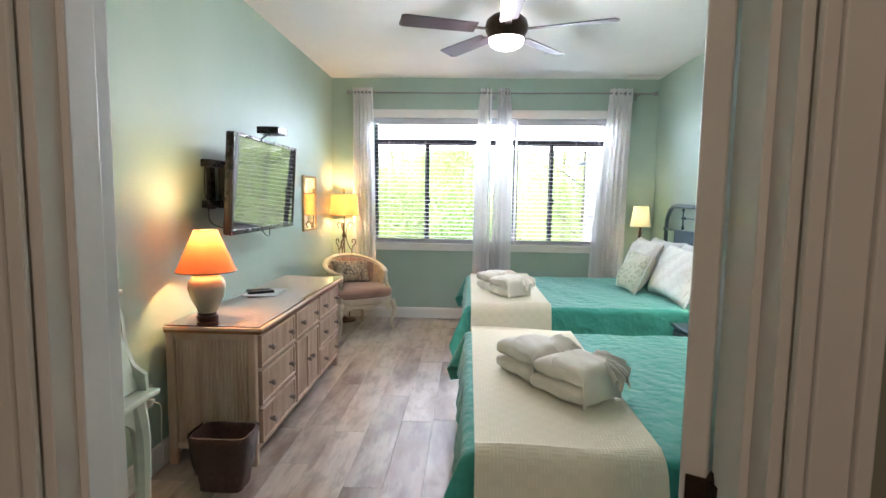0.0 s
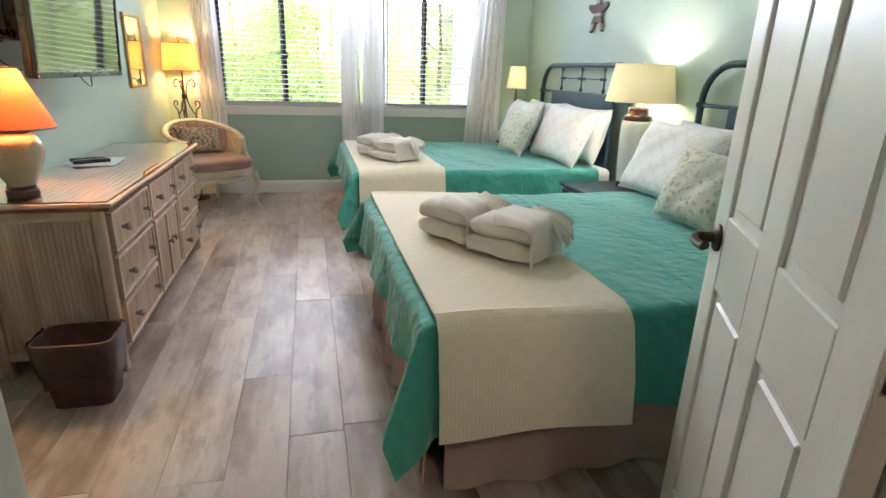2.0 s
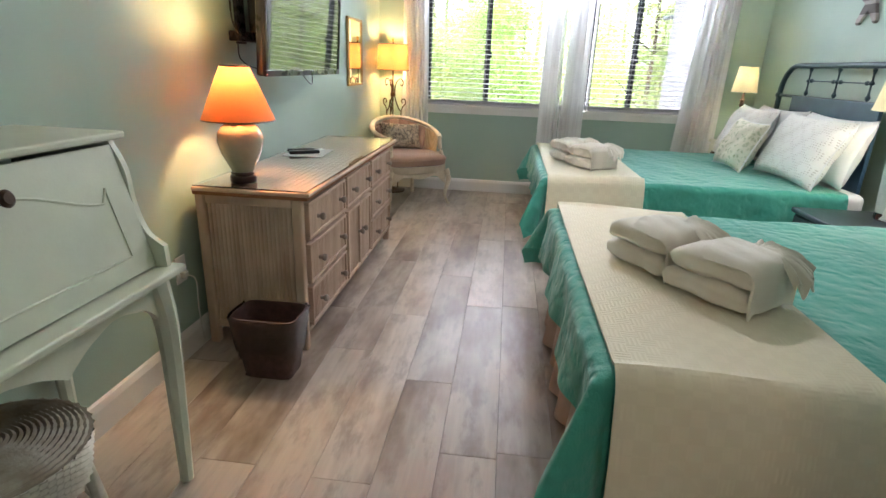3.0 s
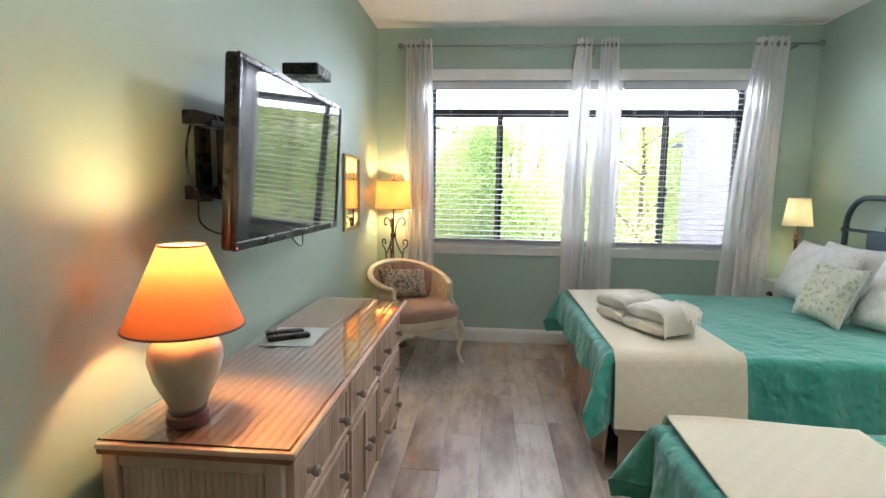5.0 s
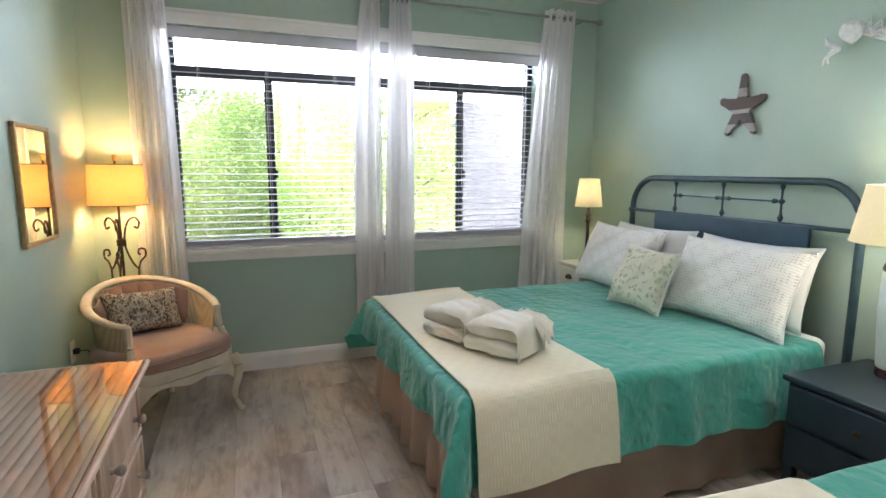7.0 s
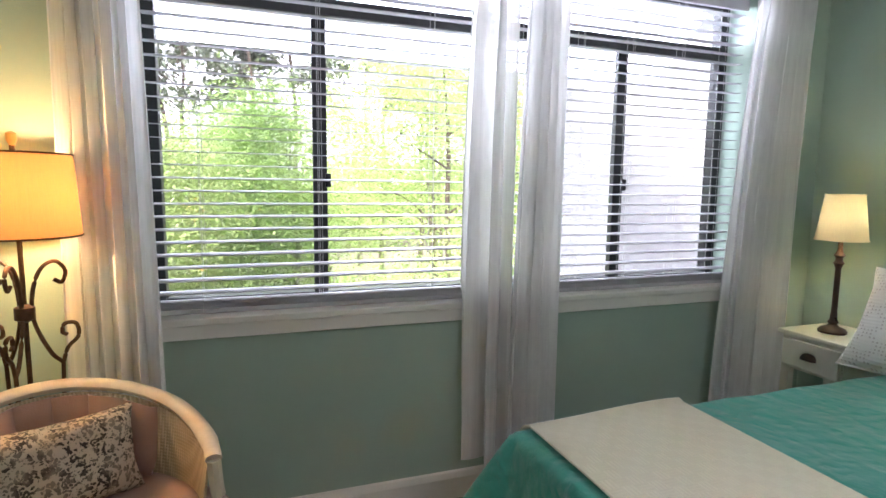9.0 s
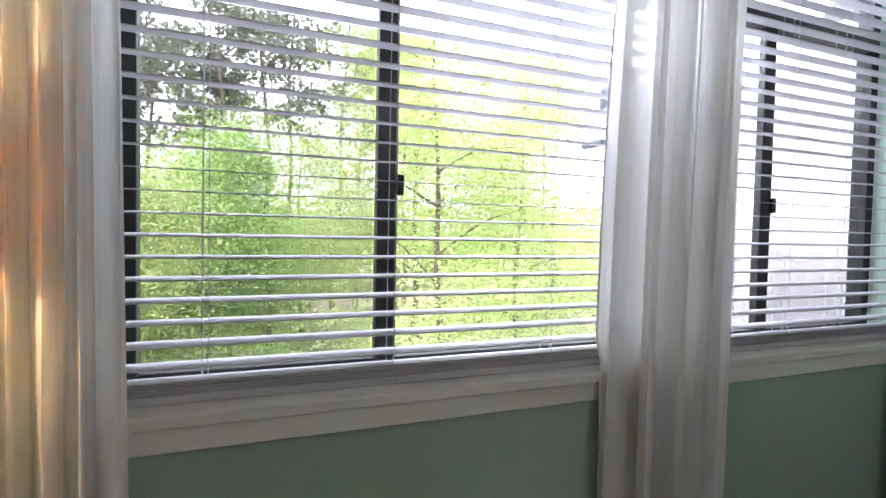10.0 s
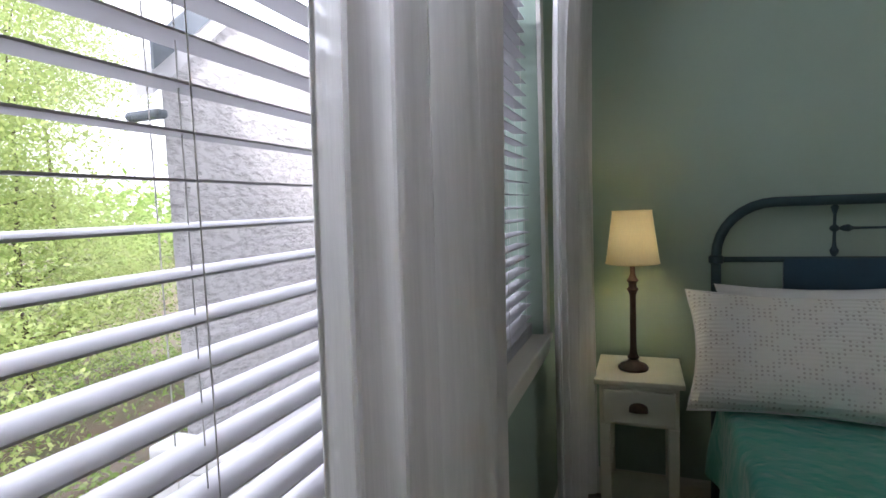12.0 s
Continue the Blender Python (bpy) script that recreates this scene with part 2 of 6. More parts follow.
def basket_cloth():
    """Cream cotton in small basket-weave squares."""
    m, n, l, p = nodes_of("cream_basket_weave")
    vec = coords(n, l)
    check = n.new("ShaderNodeTexChecker")
    check.inputs["Scale"].default_value = 26.0
    l.new(coords(n, l, (1, 1, 1.0)), check.inputs["Vector"])
    ribs = []
    for axis in ("X", "Y"):
        w = n.new("ShaderNodeTexWave")
        w.bands_direction = axis
        w.inputs["Scale"].default_value = 0.314 / 0.012
        w.inputs["Distortion"].default_value = 0.6
        l.new(vec, w.inputs["Vector"])
        ribs.append(w.outputs["Fac"])
    h = n.new("ShaderNodeMix")
    l.new(check.outputs["Fac"], h.inputs[0])
    l.new(ribs[0], h.inputs[2])
    l.new(ribs[1], h.inputs[3])
    big = noise_tex(n, l, vec, 4.0)
    col = mixc(n, l, (0.85, 0.785, 0.61), (0.80, 0.73, 0.555), big)
    l.new(mixc(n, l, col, (0.76, 0.69, 0.52), maths(n, l, "MULTIPLY", check.outputs["Fac"], 0.35)), p.inputs["Base Color"])
    p.inputs["Roughness"].default_value = 0.88
    p.inputs["Sheen Weight"].default_value = 0.3
    bumped(n, l, p, maths(n, l, "ADD", h.outputs[0], maths(n, l, "MULTIPLY", noise_tex(n, l, vec, 300, 2), 0.5)), 0.22, 0.003)
    return m


def spotted_material(name, ground, spot, edge, scale, rough=0.85):
    """Cloth printed with uneven spots."""
    m, n, l, p = nodes_of(name)
    vec = coords(n, l)
    warp = n.new("ShaderNodeTexNoise")
    warp.inputs["Scale"].default_value = scale * 0.8
    l.new(vec, warp.inputs["Vector"])
    v = mixc(n, l, vec, warp.outputs["Color"], 0.05)
    cell = n.new("ShaderNodeTexVoronoi")
    cell.inputs["Scale"].default_value = scale
    l.new(v, cell.inputs["Vector"])
    mask = ramp(n, l, cell.outputs["Distance"], [(edge - 0.06, (1, 1, 1)), (edge + 0.06, (0, 0, 0))])
    patch = noise_tex(n, l, vec, scale * 0.35)
    l.new(mixc(n, l, ground, spot, maths(n, l, "MULTIPLY", mask, ramp(n, l, patch, [(0.4, (0.6,) * 3), (0.6, (1, 1, 1))]))), p.inputs["Base Color"])
    p.inputs["Roughness"].default_value = rough
    bumped(n, l, p, noise_tex(n, l, vec, 240, 2), 0.35, 0.003)
    return m


def sham_material():
    """White cotton with fine raised rows and groups of small eyelets."""
    m, n, l, p = nodes_of("eyelet_cotton")
    vec = coords(n, l)
    sep = n.new("ShaderNodeSeparateXYZ")
    l.new(vec, sep.inputs[0])
    y, z = sep.outputs["Y"], sep.outputs["Z"]

    def wave(v, pitch):
        return maths(n, l, "SINE", maths(n, l, "MULTIPLY", v, 6.2832 / pitch))

    def tri_wave(v, pitch):
        return maths(n, l, "PINGPONG", maths(n, l, "ADD", maths(n, l, "MULTIPLY", v, 1 / pitch), 40.0), 0.5)
    line = maths(n, l, "ADD", maths(n, l, "MULTIPLY", wave(z, 0.0145), 0.5), 0.5)
    dash = maths(n, l, "ADD", maths(n, l, "MULTIPLY", wave(y, 0.017), 0.5), 0.5)
    dots = ramp(n, l, maths(n, l, "MULTIPLY", line, dash), [(0.42, (0, 0, 0)), (0.62, (1, 1, 1))])
    lattice = maths(n, l, "ADD", tri_wave(y, 0.13), tri_wave(z, 0.10))
    group = ramp(n, l, lattice, [(0.36, (0, 0, 0)), (0.42, (1, 1, 1)), (0.66, (1, 1, 1)), (0.72, (0, 0, 0))])
    hole = maths(n, l, "MULTIPLY", dots, group)
    l.new(mixc(n, l, (0.80, 0.79, 0.75), (0.42, 0.37, 0.34), maths(n, l, "MULTIPLY", hole, 0.6)), p.inputs["Base Color"])
    p.inputs["Roughness"].default_value = 0.85
    bumped(n, l, p, maths(n, l, "SUBTRACT", maths(n, l, "MULTIPLY", line, 0.5), hole), 0.5, 0.004)
    return m


def through_cloth(name, colour, share, rough=0.9, clear=0.0):
    """Cloth that lets part of the light pass: shades and sheer curtains."""
    m, n, l, p = nodes_of(name)
    vec = coords(n, l)
    weave = noise_tex(n, l, coords(n, l, (1, 1, 0.06)), 260, 2)
    col = mixc(n, l, colour, tuple(c * 0.86 for c in colour), weave)
    l.new(col, p.inputs["Base Color"])
    p.inputs["Roughness"].default_value = rough
    bumped(n, l, p, weave, 0.15, 0.002)
    tr = n.new("ShaderNodeBsdfTranslucent")
    l.new(col, tr.inputs["Color"])
    mx = n.new("ShaderNodeMixShader")
    mx.inputs[0].default_value = share
    l.new(p.outputs[0], mx.inputs[1])
    l.new(tr.outputs[0], mx.inputs[2])
    last = mx
    if clear:
        gap = n.new("ShaderNodeBsdfTransparent")
        last = n.new("ShaderNodeMixShader")
        threads = noise_tex(n, l, coords(n, l, (1, 1, 0.01)), 34, 3)
        l.new(maths(n, l, "MULTIPLY", ramp(n, l, threads, [(0.38, (0, 0, 0)), (0.62, (1, 1, 1))]), clear * 2), last.inputs[0])
        l.new(mx.outputs[0], last.inputs[1])
        l.new(gap.outputs[0], last.inputs[2])
    l.new(last.outputs[0], n["Material Output"].inputs["Surface"])
    return m


def leaf_material(name, a, b):
    m = through_cloth(name, a, 0.45, 0.55)
    n, l = m.node_tree.nodes, m.node_tree.links
    geo = n.new("ShaderNodeNewGeometry")
    col = mixc(n, l, a, b, geo.outputs["Random Per Island"])
    l.new(col, n["Principled BSDF"].inputs["Base Color"])
    l.new(col, n["Translucent BSDF"].inputs["Color"])
    return m


def clear_material(name, tint=(1, 1, 1), rough=0.0):
    m, n, l, p = nodes_of(name)
    p.inputs["Base Color"].default_value = (*tint, 1)
    p.inputs["Roughness"].default_value = rough
    p.inputs["Transmission Weight"].default_value = 1.0
    p.inputs["IOR"].default_value = 1.45
    return m


def mirror_material():
    m, n, l, p = nodes_of("mirror_glass")
    p.inputs["Base Color"].default_value = (0.86, 0.87, 0.85, 1)
    p.inputs["Metallic"].default_value, p.inputs["Roughness"].default_value = 1.0, 0.02
    return m


def glow_material(name, colour, strength):
    m, n, l, p = nodes_of(name)
    p.inputs["Base Color"].default_value = (0.8, 0.78, 0.74, 1)
    p.inputs["Emission Color"].default_value = (*colour, 1)
    p.inputs["Emission Strength"].default_value = strength
    return m


def screen_material():
    m, n, l, p = nodes_of("tv_screen")
    p.inputs["Base Color"].default_value = (0.012, 0.012, 0.014, 1)
    p.inputs["Roughness"].default_value = 0.04
    p.inputs["IOR"].default_value = 1.9
    return m


def screen_mesh_material():
    """Fine grey fibreglass mesh: half threads, half holes."""
    m, n, l, p = nodes_of("insect_screen_mesh")
    p.inputs["Base Color"].default_value = (0.10, 0.095, 0.10, 1)
    p.inputs["Roughness"].default_value = 0.8
    hole = n.new("ShaderNodeBsdfTransparent")
    mx = n.new("ShaderNodeMixShader")
    mx.inputs[0].default_value = 0.78
    l.new(p.outputs[0], mx.inputs[1])
    l.new(hole.outputs[0], mx.inputs[2])
    l.new(mx.outputs[0], n["Material Output"].inputs["Surface"])
    return m


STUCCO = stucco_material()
SCREEN_MESH = screen_mesh_material()
PLANK = plank_material()
GROUT = mat("grey_grout", (0.27, 0.23, 0.20), None, 0.9, scale=20)
QUILT = quilt_material()
RUNNER = basket_cloth()
CANE = woven_material("woven_cane", (0.70, 0.58, 0.39), (0.34, 0.25, 0.14), 0.010, 0.6, 0.8)
SHAM = sham_material()
LEOPARD = spotted_material("leopard_print_cloth", (0.46, 0.38, 0.28), (0.035, 0.026, 0.022), 0.50, 66)
FLORAL = spotted_material("pale_leaf_print_cloth", (0.68, 0.66, 0.54), (0.38, 0.42, 0.28), 0.36, 36)
CURTAIN = through_cloth("white_sheer_curtain", (0.96, 0.95, 0.94), 0.46, clear=0.05)
SHADE_ORANGE = through_cloth("terracotta_shade", (0.62, 0.20, 0.06), 0.14)
SHADE_TAN = through_cloth("tan_linen_shade", (0.66, 0.33, 0.11), 0.17)
SHADE_CREAM = through_cloth("cream_shade", (0.80, 0.70, 0.42), 0.06)
LEAF_LIME = leaf_material("lime_leaf", (0.45, 0.52, 0.20), (0.35, 0.47, 0.15))
LEAF_GREEN = leaf_material("green_leaf", (0.35, 0.48, 0.14), (0.25, 0.39, 0.10))
LEAF_PINE = leaf_material("pine_needle", (0.13, 0.17, 0.10), (0.20, 0.21, 0.15))
GLASS = clear_material("window_glass")
TOP_GLASS = clear_material("table_glass", (0.93, 0.97, 0.95))
BAG = clear_material("clear_bin_liner", (0.9, 0.9, 0.9), 0.25)
MIRROR = mirror_material()
SCREEN = screen_material()
BOWL = glow_material("lit_glass_bowl", (1.0, 0.92, 0.80), 1.4)
RED_LED = glow_material("red_led", (1.0, 0.1, 0.05), 0.5)

# ---- mesh tools ----


def box(bm, x0, x1, y0, y1, z0, z1, bevel=0.0, segments=2):
    g = bmesh.ops.create_cube(bm, size=1.0)
    bmesh.ops.scale(bm, vec=(x1 - x0, y1 - y0, z1 - z0), verts=g["verts"])
    bmesh.ops.translate(bm, vec=((x0 + x1) / 2, (y0 + y1) / 2, (z0 + z1) / 2), verts=g["verts"])
    if bevel:
        edges = list({e for v in g["verts"] for e in v.link_edges})
        bmesh.ops.bevel(bm, geom=edges, offset=bevel, segments=segments, profile=0.5, affect="EDGES")


def boxes(*dims, bevel=0.0, segments=2):
    bm = bmesh.new()
    for d in dims:
        box(bm, *d, bevel=bevel, segments=segments)
    return bm


def lathe(profile, seg=32, centre=(0, 0, 0), cap=True, bm=None, ribs=0, depth=0.0, twist=0.0):
    """Turns a profile of (radius, height) about the z axis; ribs: flutes round it."""
    bm = bm or bmesh.new()
    rings = []
    for k, (r, z) in enumerate(profile):
        ring = []
        for i in range(seg):
            a = 2 * math.pi * i / seg
            rr = r * (1 + (depth * math.cos(ribs * a + twist * math.sin(z * 26.0)) if ribs else 0))
            ring.append(bm.verts.new((centre[0] + rr * math.cos(a), centre[1] + rr * math.sin(a), centre[2] + z)))
        rings.append(ring)
    for a, b in zip(rings, rings[1:]):
        for i in range(seg):
            bm.faces.new((a[i], a[(i + 1) % seg], b[(i + 1) % seg], b[i]))
    if cap:
        bm.faces.new(list(reversed(rings[0])))
        bm.faces.new(rings[-1])
    return bm


def tube(points, radius, seg=8, bm=None, flat=1.0, closed=False):
    """Sweeps a round (or flattened) section along points; radius: one number or one a point."""
    bm = bm or bmesh.new()
    pts = [Vector(p) for p in points]
    radii = radius if isinstance(radius, (list, tuple)) else [radius] * len(pts)
    rings, up = [], Vector((0, 0, 1))
    for i, p in enumerate(pts):
        d = (pts[min(i + 1, len(pts) - 1)] - pts[max(i - 1, 0)]).normalized()
        side = d.cross(up if abs(d.z) < 0.95 else Vector((0, 1, 0))).normalized()
        v = side.cross(d).normalized()
        rings.append([bm.verts.new(p + side * math.cos(2 * math.pi * k / seg) * radii[i] + v * math.sin(2 * math.pi * k / seg) * radii[i] * flat) for k in range(seg)])
    for a, b in zip(rings, rings[1:]):
        for i in range(seg):
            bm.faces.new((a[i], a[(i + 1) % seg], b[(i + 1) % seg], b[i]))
    bm.faces.new(list(reversed(rings[0])))
    bm.faces.new(rings[-1])
    return bm


def sheet(nu, nv, fn, bm=None, thickness=0.0):
    """A grid of points fn(u, v), u and v from 0 to 1; thickness gives it a second side."""
    bm = bm or bmesh.new()
    g = [[bm.verts.new(fn(i / nu, j / nv)) for j in range(nv + 1)] for i in range(nu + 1)]
    faces = [bm.faces.new((g[i][j], g[i + 1][j], g[i + 1][j + 1], g[i][j + 1])) for i in range(nu) for j in range(nv)]
    if thickness:
        bm.normal_update()
        bmesh.ops.solidify(bm, geom=faces, thickness=thickness)
    return bm


def spline(points, steps=8):
    """Catmull-Rom points through the given ones."""
    p = [Vector(q) for q in points]
    p = [2 * p[0] - p[1]] + p + [2 * p[-1] - p[-2]]
    out = []
    for i in range(1, len(p) - 2):
        for s in range(steps):
            t = s / steps
            out.append(0.5 * (2 * p[i] + (p[i + 1] - p[i - 1]) * t + (2 * p[i - 1] - 5 * p[i] + 4 * p[i + 1] - p[i + 2]) * t * t + (3 * p[i] - p[i - 1] - 3 * p[i + 1] + p[i + 2]) * t ** 3))
    return out + [p[-2]]


def turned(bm, matrix):
    bmesh.ops.transform(bm, matrix=matrix, verts=bm.verts[:])
    return bm


def mesh_of(name, bm, material, smooth=False):
    bmesh.ops.recalc_face_normals(bm, faces=bm.faces[:])
    me = bpy.data.meshes.new(name)
    bm.to_mesh(me)
    bm.free()
    me.materials.append(material)
    if smooth:
        me.polygons.foreach_set("use_smooth", [True] * len(me.polygons))
        me.set_sharp_from_angle(angle=radians(40))
    return me


def part(name, bm, material, parent=None, label="", smooth=False):
    ob = new(name, mesh_of(name, bm, material, smooth))
    if parent:
        ob.parent = parent
    if label:
        ob["label"] = label
    return ob


def piece(name, me, parent, m):
    ob = new(name, me)
    ob.parent = parent
    ob.matrix_basis = m
    return ob


def thing(name, m, label, category, group="", kind=""):
    ob = new(name)
    ob.matrix_basis = m
    ob.empty_display_size = 0.1
    return tagged(ob, label, category, group, kind)


def setting(name, bm, material, label, category):
    return tagged(part(name, bm, material), label, category, kind="structure")


# ---- the room's shell ----
W, L, H = 3.66, 5.44, 2.74
T = 0.13
D0, D1, DH = 1.085, 1.920, 2.05
X0, X1, Z0, Z1 = 0.46, 3.16, 0.87, 2.30
HY = -0.125
RF = 0.0

setting("wall_west", boxes((-T, 0, HY, L + 0.25, 0, H)), PAINT, "sage green painted wall behind the dresser", "wall")
setting("wall_east", boxes((W, W + T, HY, L + 0.25, 0, H)), PAINT, "sage green painted wall behind the beds", "wall")
setting("wall_south", boxes((0, D0, HY + 0.004, RF, 0, H), (D1, W, HY + 0.004, RF, 0, H), (D0, D1, HY + 0.004, RF, DH, H)), PAINT, "sage green painted wall with the doorway", "wall")
setting("wall_north", boxes((0, X0, L, L + 0.25, 0, H), (X1, W, L, L + 0.25, 0, H), (X0, X1, L, L + 0.25, 0, Z0), (X0, X1, L, L + 0.25, Z1, H)), PAINT, "sage green painted wall round the wide window", "wall")
setting("ceiling", boxes((-T, W + T, HY, L + 0.25, H, H + 0.12)), CEILING, "white textured ceiling", "ceiling")
setting("hall_wall_near", boxes((0, D0, HY - 0.006, HY, 0, H), (D1, W, HY - 0.006, HY, 0, H), (D0, D1, HY - 0.006, HY, DH, H)), HALL_PAINT, "olive painted hall side of the doorway wall", "wall")
setting("hall_wall_back", boxes((-T, W + T, -2.6, -2.5, 0, H)), HALL_PAINT, "olive painted hall wall", "wall")
setting("hall_wall_west", boxes((-T, 0, -2.5, HY, 0, H)), HALL_PAINT, "olive painted hall wall", "wall")
setting("hall_wall_east", boxes((W, W + T, -2.5, HY, 0, H)), HALL_PAINT, "olive painted hall wall", "wall")
setting("hall_ceiling", boxes((-T, W + T, -2.6, HY, H, H + 0.12)), CEILING, "white hall ceiling", "ceiling")
floor = setting("floor", boxes((-T, W + T, -2.6, L + 0.25, -0.12, -0.004)), GROUT, "floor of weathered grey-brown wood-look plank tiles", "floor")


def skirting(x0, y0, x1, y1):
    """A base board 0.125 high with a rounded top, along a wall on its room side."""
    dx, dy = x1 - x0, y1 - y0
    ln = math.hypot(dx, dy)
    prof = [(0, 0), (0.016, 0), (0.016, 0.095), (0.012, 0.108), (0.008, 0.118), (0.0, 0.125)]
    bm = bmesh.new()
    nx, ny = -dy / ln, dx / ln
    ends = [[bm.verts.new((x + nx * p, y + ny * p, z)) for p, z in prof] for x, y in ((x0, y0), (x1, y1))]
    for i in range(len(prof)):
        j = (i + 1) % len(prof)
        bm.faces.new((ends[0][i], ends[0][j], ends[1][j], ends[1][i]))
    bm.faces.new(ends[0])
    bm.faces.new(list(reversed(ends[1])))
    setting("baseboard", bm, TRIM, "white painted baseboard", "baseboard")


skirting(0, L, 0, RF)
skirting(W, RF, W, L)
skirting(W - 0.016, L, 0.016, L)
skirting(0.016, RF, D0 - 0.07, RF)
skirting(D1 + 0.07, RF, W - 0.016, RF)
skirting(D0 - 0.075, HY - 0.006, 0.0, HY - 0.006)
skirting(W, HY - 0.006, D1 + 0.075, HY - 0.006)


def casing(x_in, side, y, out):
    """An upright moulded door casing: three steps."""
    bm = bmesh.new()
    for a, b, d in ((0.0, 0.018, 0.010), (0.018, 0.060, 0.015), (0.060, 0.078, 0.022)):
        xs = sorted((x_in + side * a, x_in + side * b))
        ys = sorted((y, y + out * d))
        box(bm, xs[0], xs[1], ys[0], ys[1], 0, DH + 0.075, 0.003)
    return bm


for y, out in ((HY - 0.006, -1), (RF, 1)):
    setting("trim", casing(D0 + 0.008, -1, y, out), TRIM, "white moulded door casing", "door casing")
    setting("trim", casing(D1 - 0.008, 1, y, out), TRIM, "white moulded door casing", "door casing")
    ys = sorted((y, y + out * 0.016))
    setting("trim", boxes((D0 + 0.008, D1 - 0.008, ys[0], ys[1], DH - 0.008, DH + 0.07), bevel=0.004), TRIM, "white head casing over the door", "door casing")
frame_ob = setting("door_frame", boxes((D0, D0 + 0.019, HY, RF, 0, DH - 0.019), (D1 - 0.019, D1, HY, RF, 0, DH - 0.019), (D0, D1, HY, RF, DH - 0.019, DH), bevel=0.002), TRIM, "white painted door jambs", "door frame")
part("stop", boxes((D0 + 0.019, D0 + 0.030, HY + 0.035, RF - 0.040, 0, DH - 0.03), bevel=0.002), TRIM, frame_ob)
part("stop", boxes((D1 - 0.030, D1 - 0.019, HY + 0.035, RF - 0.040, 0, DH - 0.03), bevel=0.002), TRIM, frame_ob)
part("strike_plate", boxes((D0 + 0.0185, D0 + 0.021, RF - 0.034, RF - 0.004, 0.90, 0.97), bevel=0.0006), BRONZE, frame_ob, "dark bronze strike plate")


def door_leaf():
    """A six-panel leaf, hinged at its local origin, along +x, 0.035 thick in -y."""
    w, h, t = 0.775, 2.015, 0.035
    hinge = Vector((D1 - 0.021, RF + 0.004, 0.008))
    d = thing("door_1", pose(*hinge, 0, 0, 61.5), "white painted six-panel door, standing open", "door", kind="structure")
    bm = boxes((0.01, w - 0.01, 0.010, t - 0.010, 0.01, h - 0.01))
    stiles = ((0, 0.105), (0.335, 0.44), (w - 0.105, w))
    rails = ((0, 0.23), (0.80, 0.97), (1.56, 1.67), (h - 0.12, h))
    for a, b in stiles:
        box(bm, a, b, 0, t, 0, h, 0.004)
    for a, b in rails:
        for c, e in ((0.105, 0.335), (0.44, w - 0.105)):
            box(bm, c, e, 0.0005, t - 0.0005, a, b, 0.004)
    leaf = part("leaf", bm, DOOR, d)
    for c, e in ((0.105, 0.335), (0.44, w - 0.105)):
        for (_, a), (b, _) in zip(rails, rails[1:]):
            part("panel", boxes((c + 0.022, e - 0.022, 0.004, t - 0.004, a + 0.022, b - 0.022), bevel=0.0055, segments=1), DOOR, d)
    for side, y in ((-1, 0.0), (1, t)):
        bm = bmesh.new()
        g = lathe([(0.032, 0), (0.032, 0.006), (0.026, 0.011), (0.012, 0.014), (0.011, 0.045)], 20, bm=bm)
        tube(spline([(0, 0, 0.045), (-0.015, 0, 0.056), (-0.05, 0, 0.058), (-0.10, -0.004, 0.055), (-0.115, -0.012, 0.052)], 5), [0.009] * 21, 8, bm)
        bmesh.ops.rotate(bm, matrix=Matrix.Rotation(radians(90 if side < 0 else -90), 3, "X"), verts=bm.verts[:])
        bmesh.ops.translate(bm, vec=(w - 0.065, y, 0.91), verts=bm.verts[:])
        part("lever_handle", bm, BRONZE, d, "dark bronze lever handle", True)
    part("latch_plate", boxes((w - 0.0005, w + 0.0015, 0.006, t - 0.006, 0.86, 0.96)), BRONZE, d)
    for z in (0.19, 0.99, 1.80):
        bm = boxes((-0.004, -0.0005, -0.002, t - 0.008, z - 0.045, z + 0.045))
        lathe([(0.006, z - 0.046), (0.006, z + 0.046), (0.008, z + 0.048), (0.004, z + 0.058)], 10, (-0.004, -0.006, 0), bm=bm)
        part("hinge", bm, BRONZE, d, "dark bronze butt hinge", True)
    return d


door_leaf()
for z in (0.198, 0.998, 1.808):
    part("hinge_plate", boxes((D1 - 0.0215, D1 - 0.0188, RF - 0.042, RF + 0.001, z - 0.045, z + 0.045), bevel=0.0008), BRONZE, frame_ob, "dark bronze hinge plate")

sw = thing("light_switch", pose(0.925, HY - 0.006, 1.05), "ivory rocker light switch on the hall wall", "light switch")
part("plate", boxes((-0.042, 0.042, -0.007, 0, -0.065, 0.065), bevel=0.003), TRIM, sw)
part("rocker", boxes((-0.016, 0.016, -0.012, -0.006, -0.033, 0.033), bevel=0.003), TRIM, sw)

# ---- the window ----


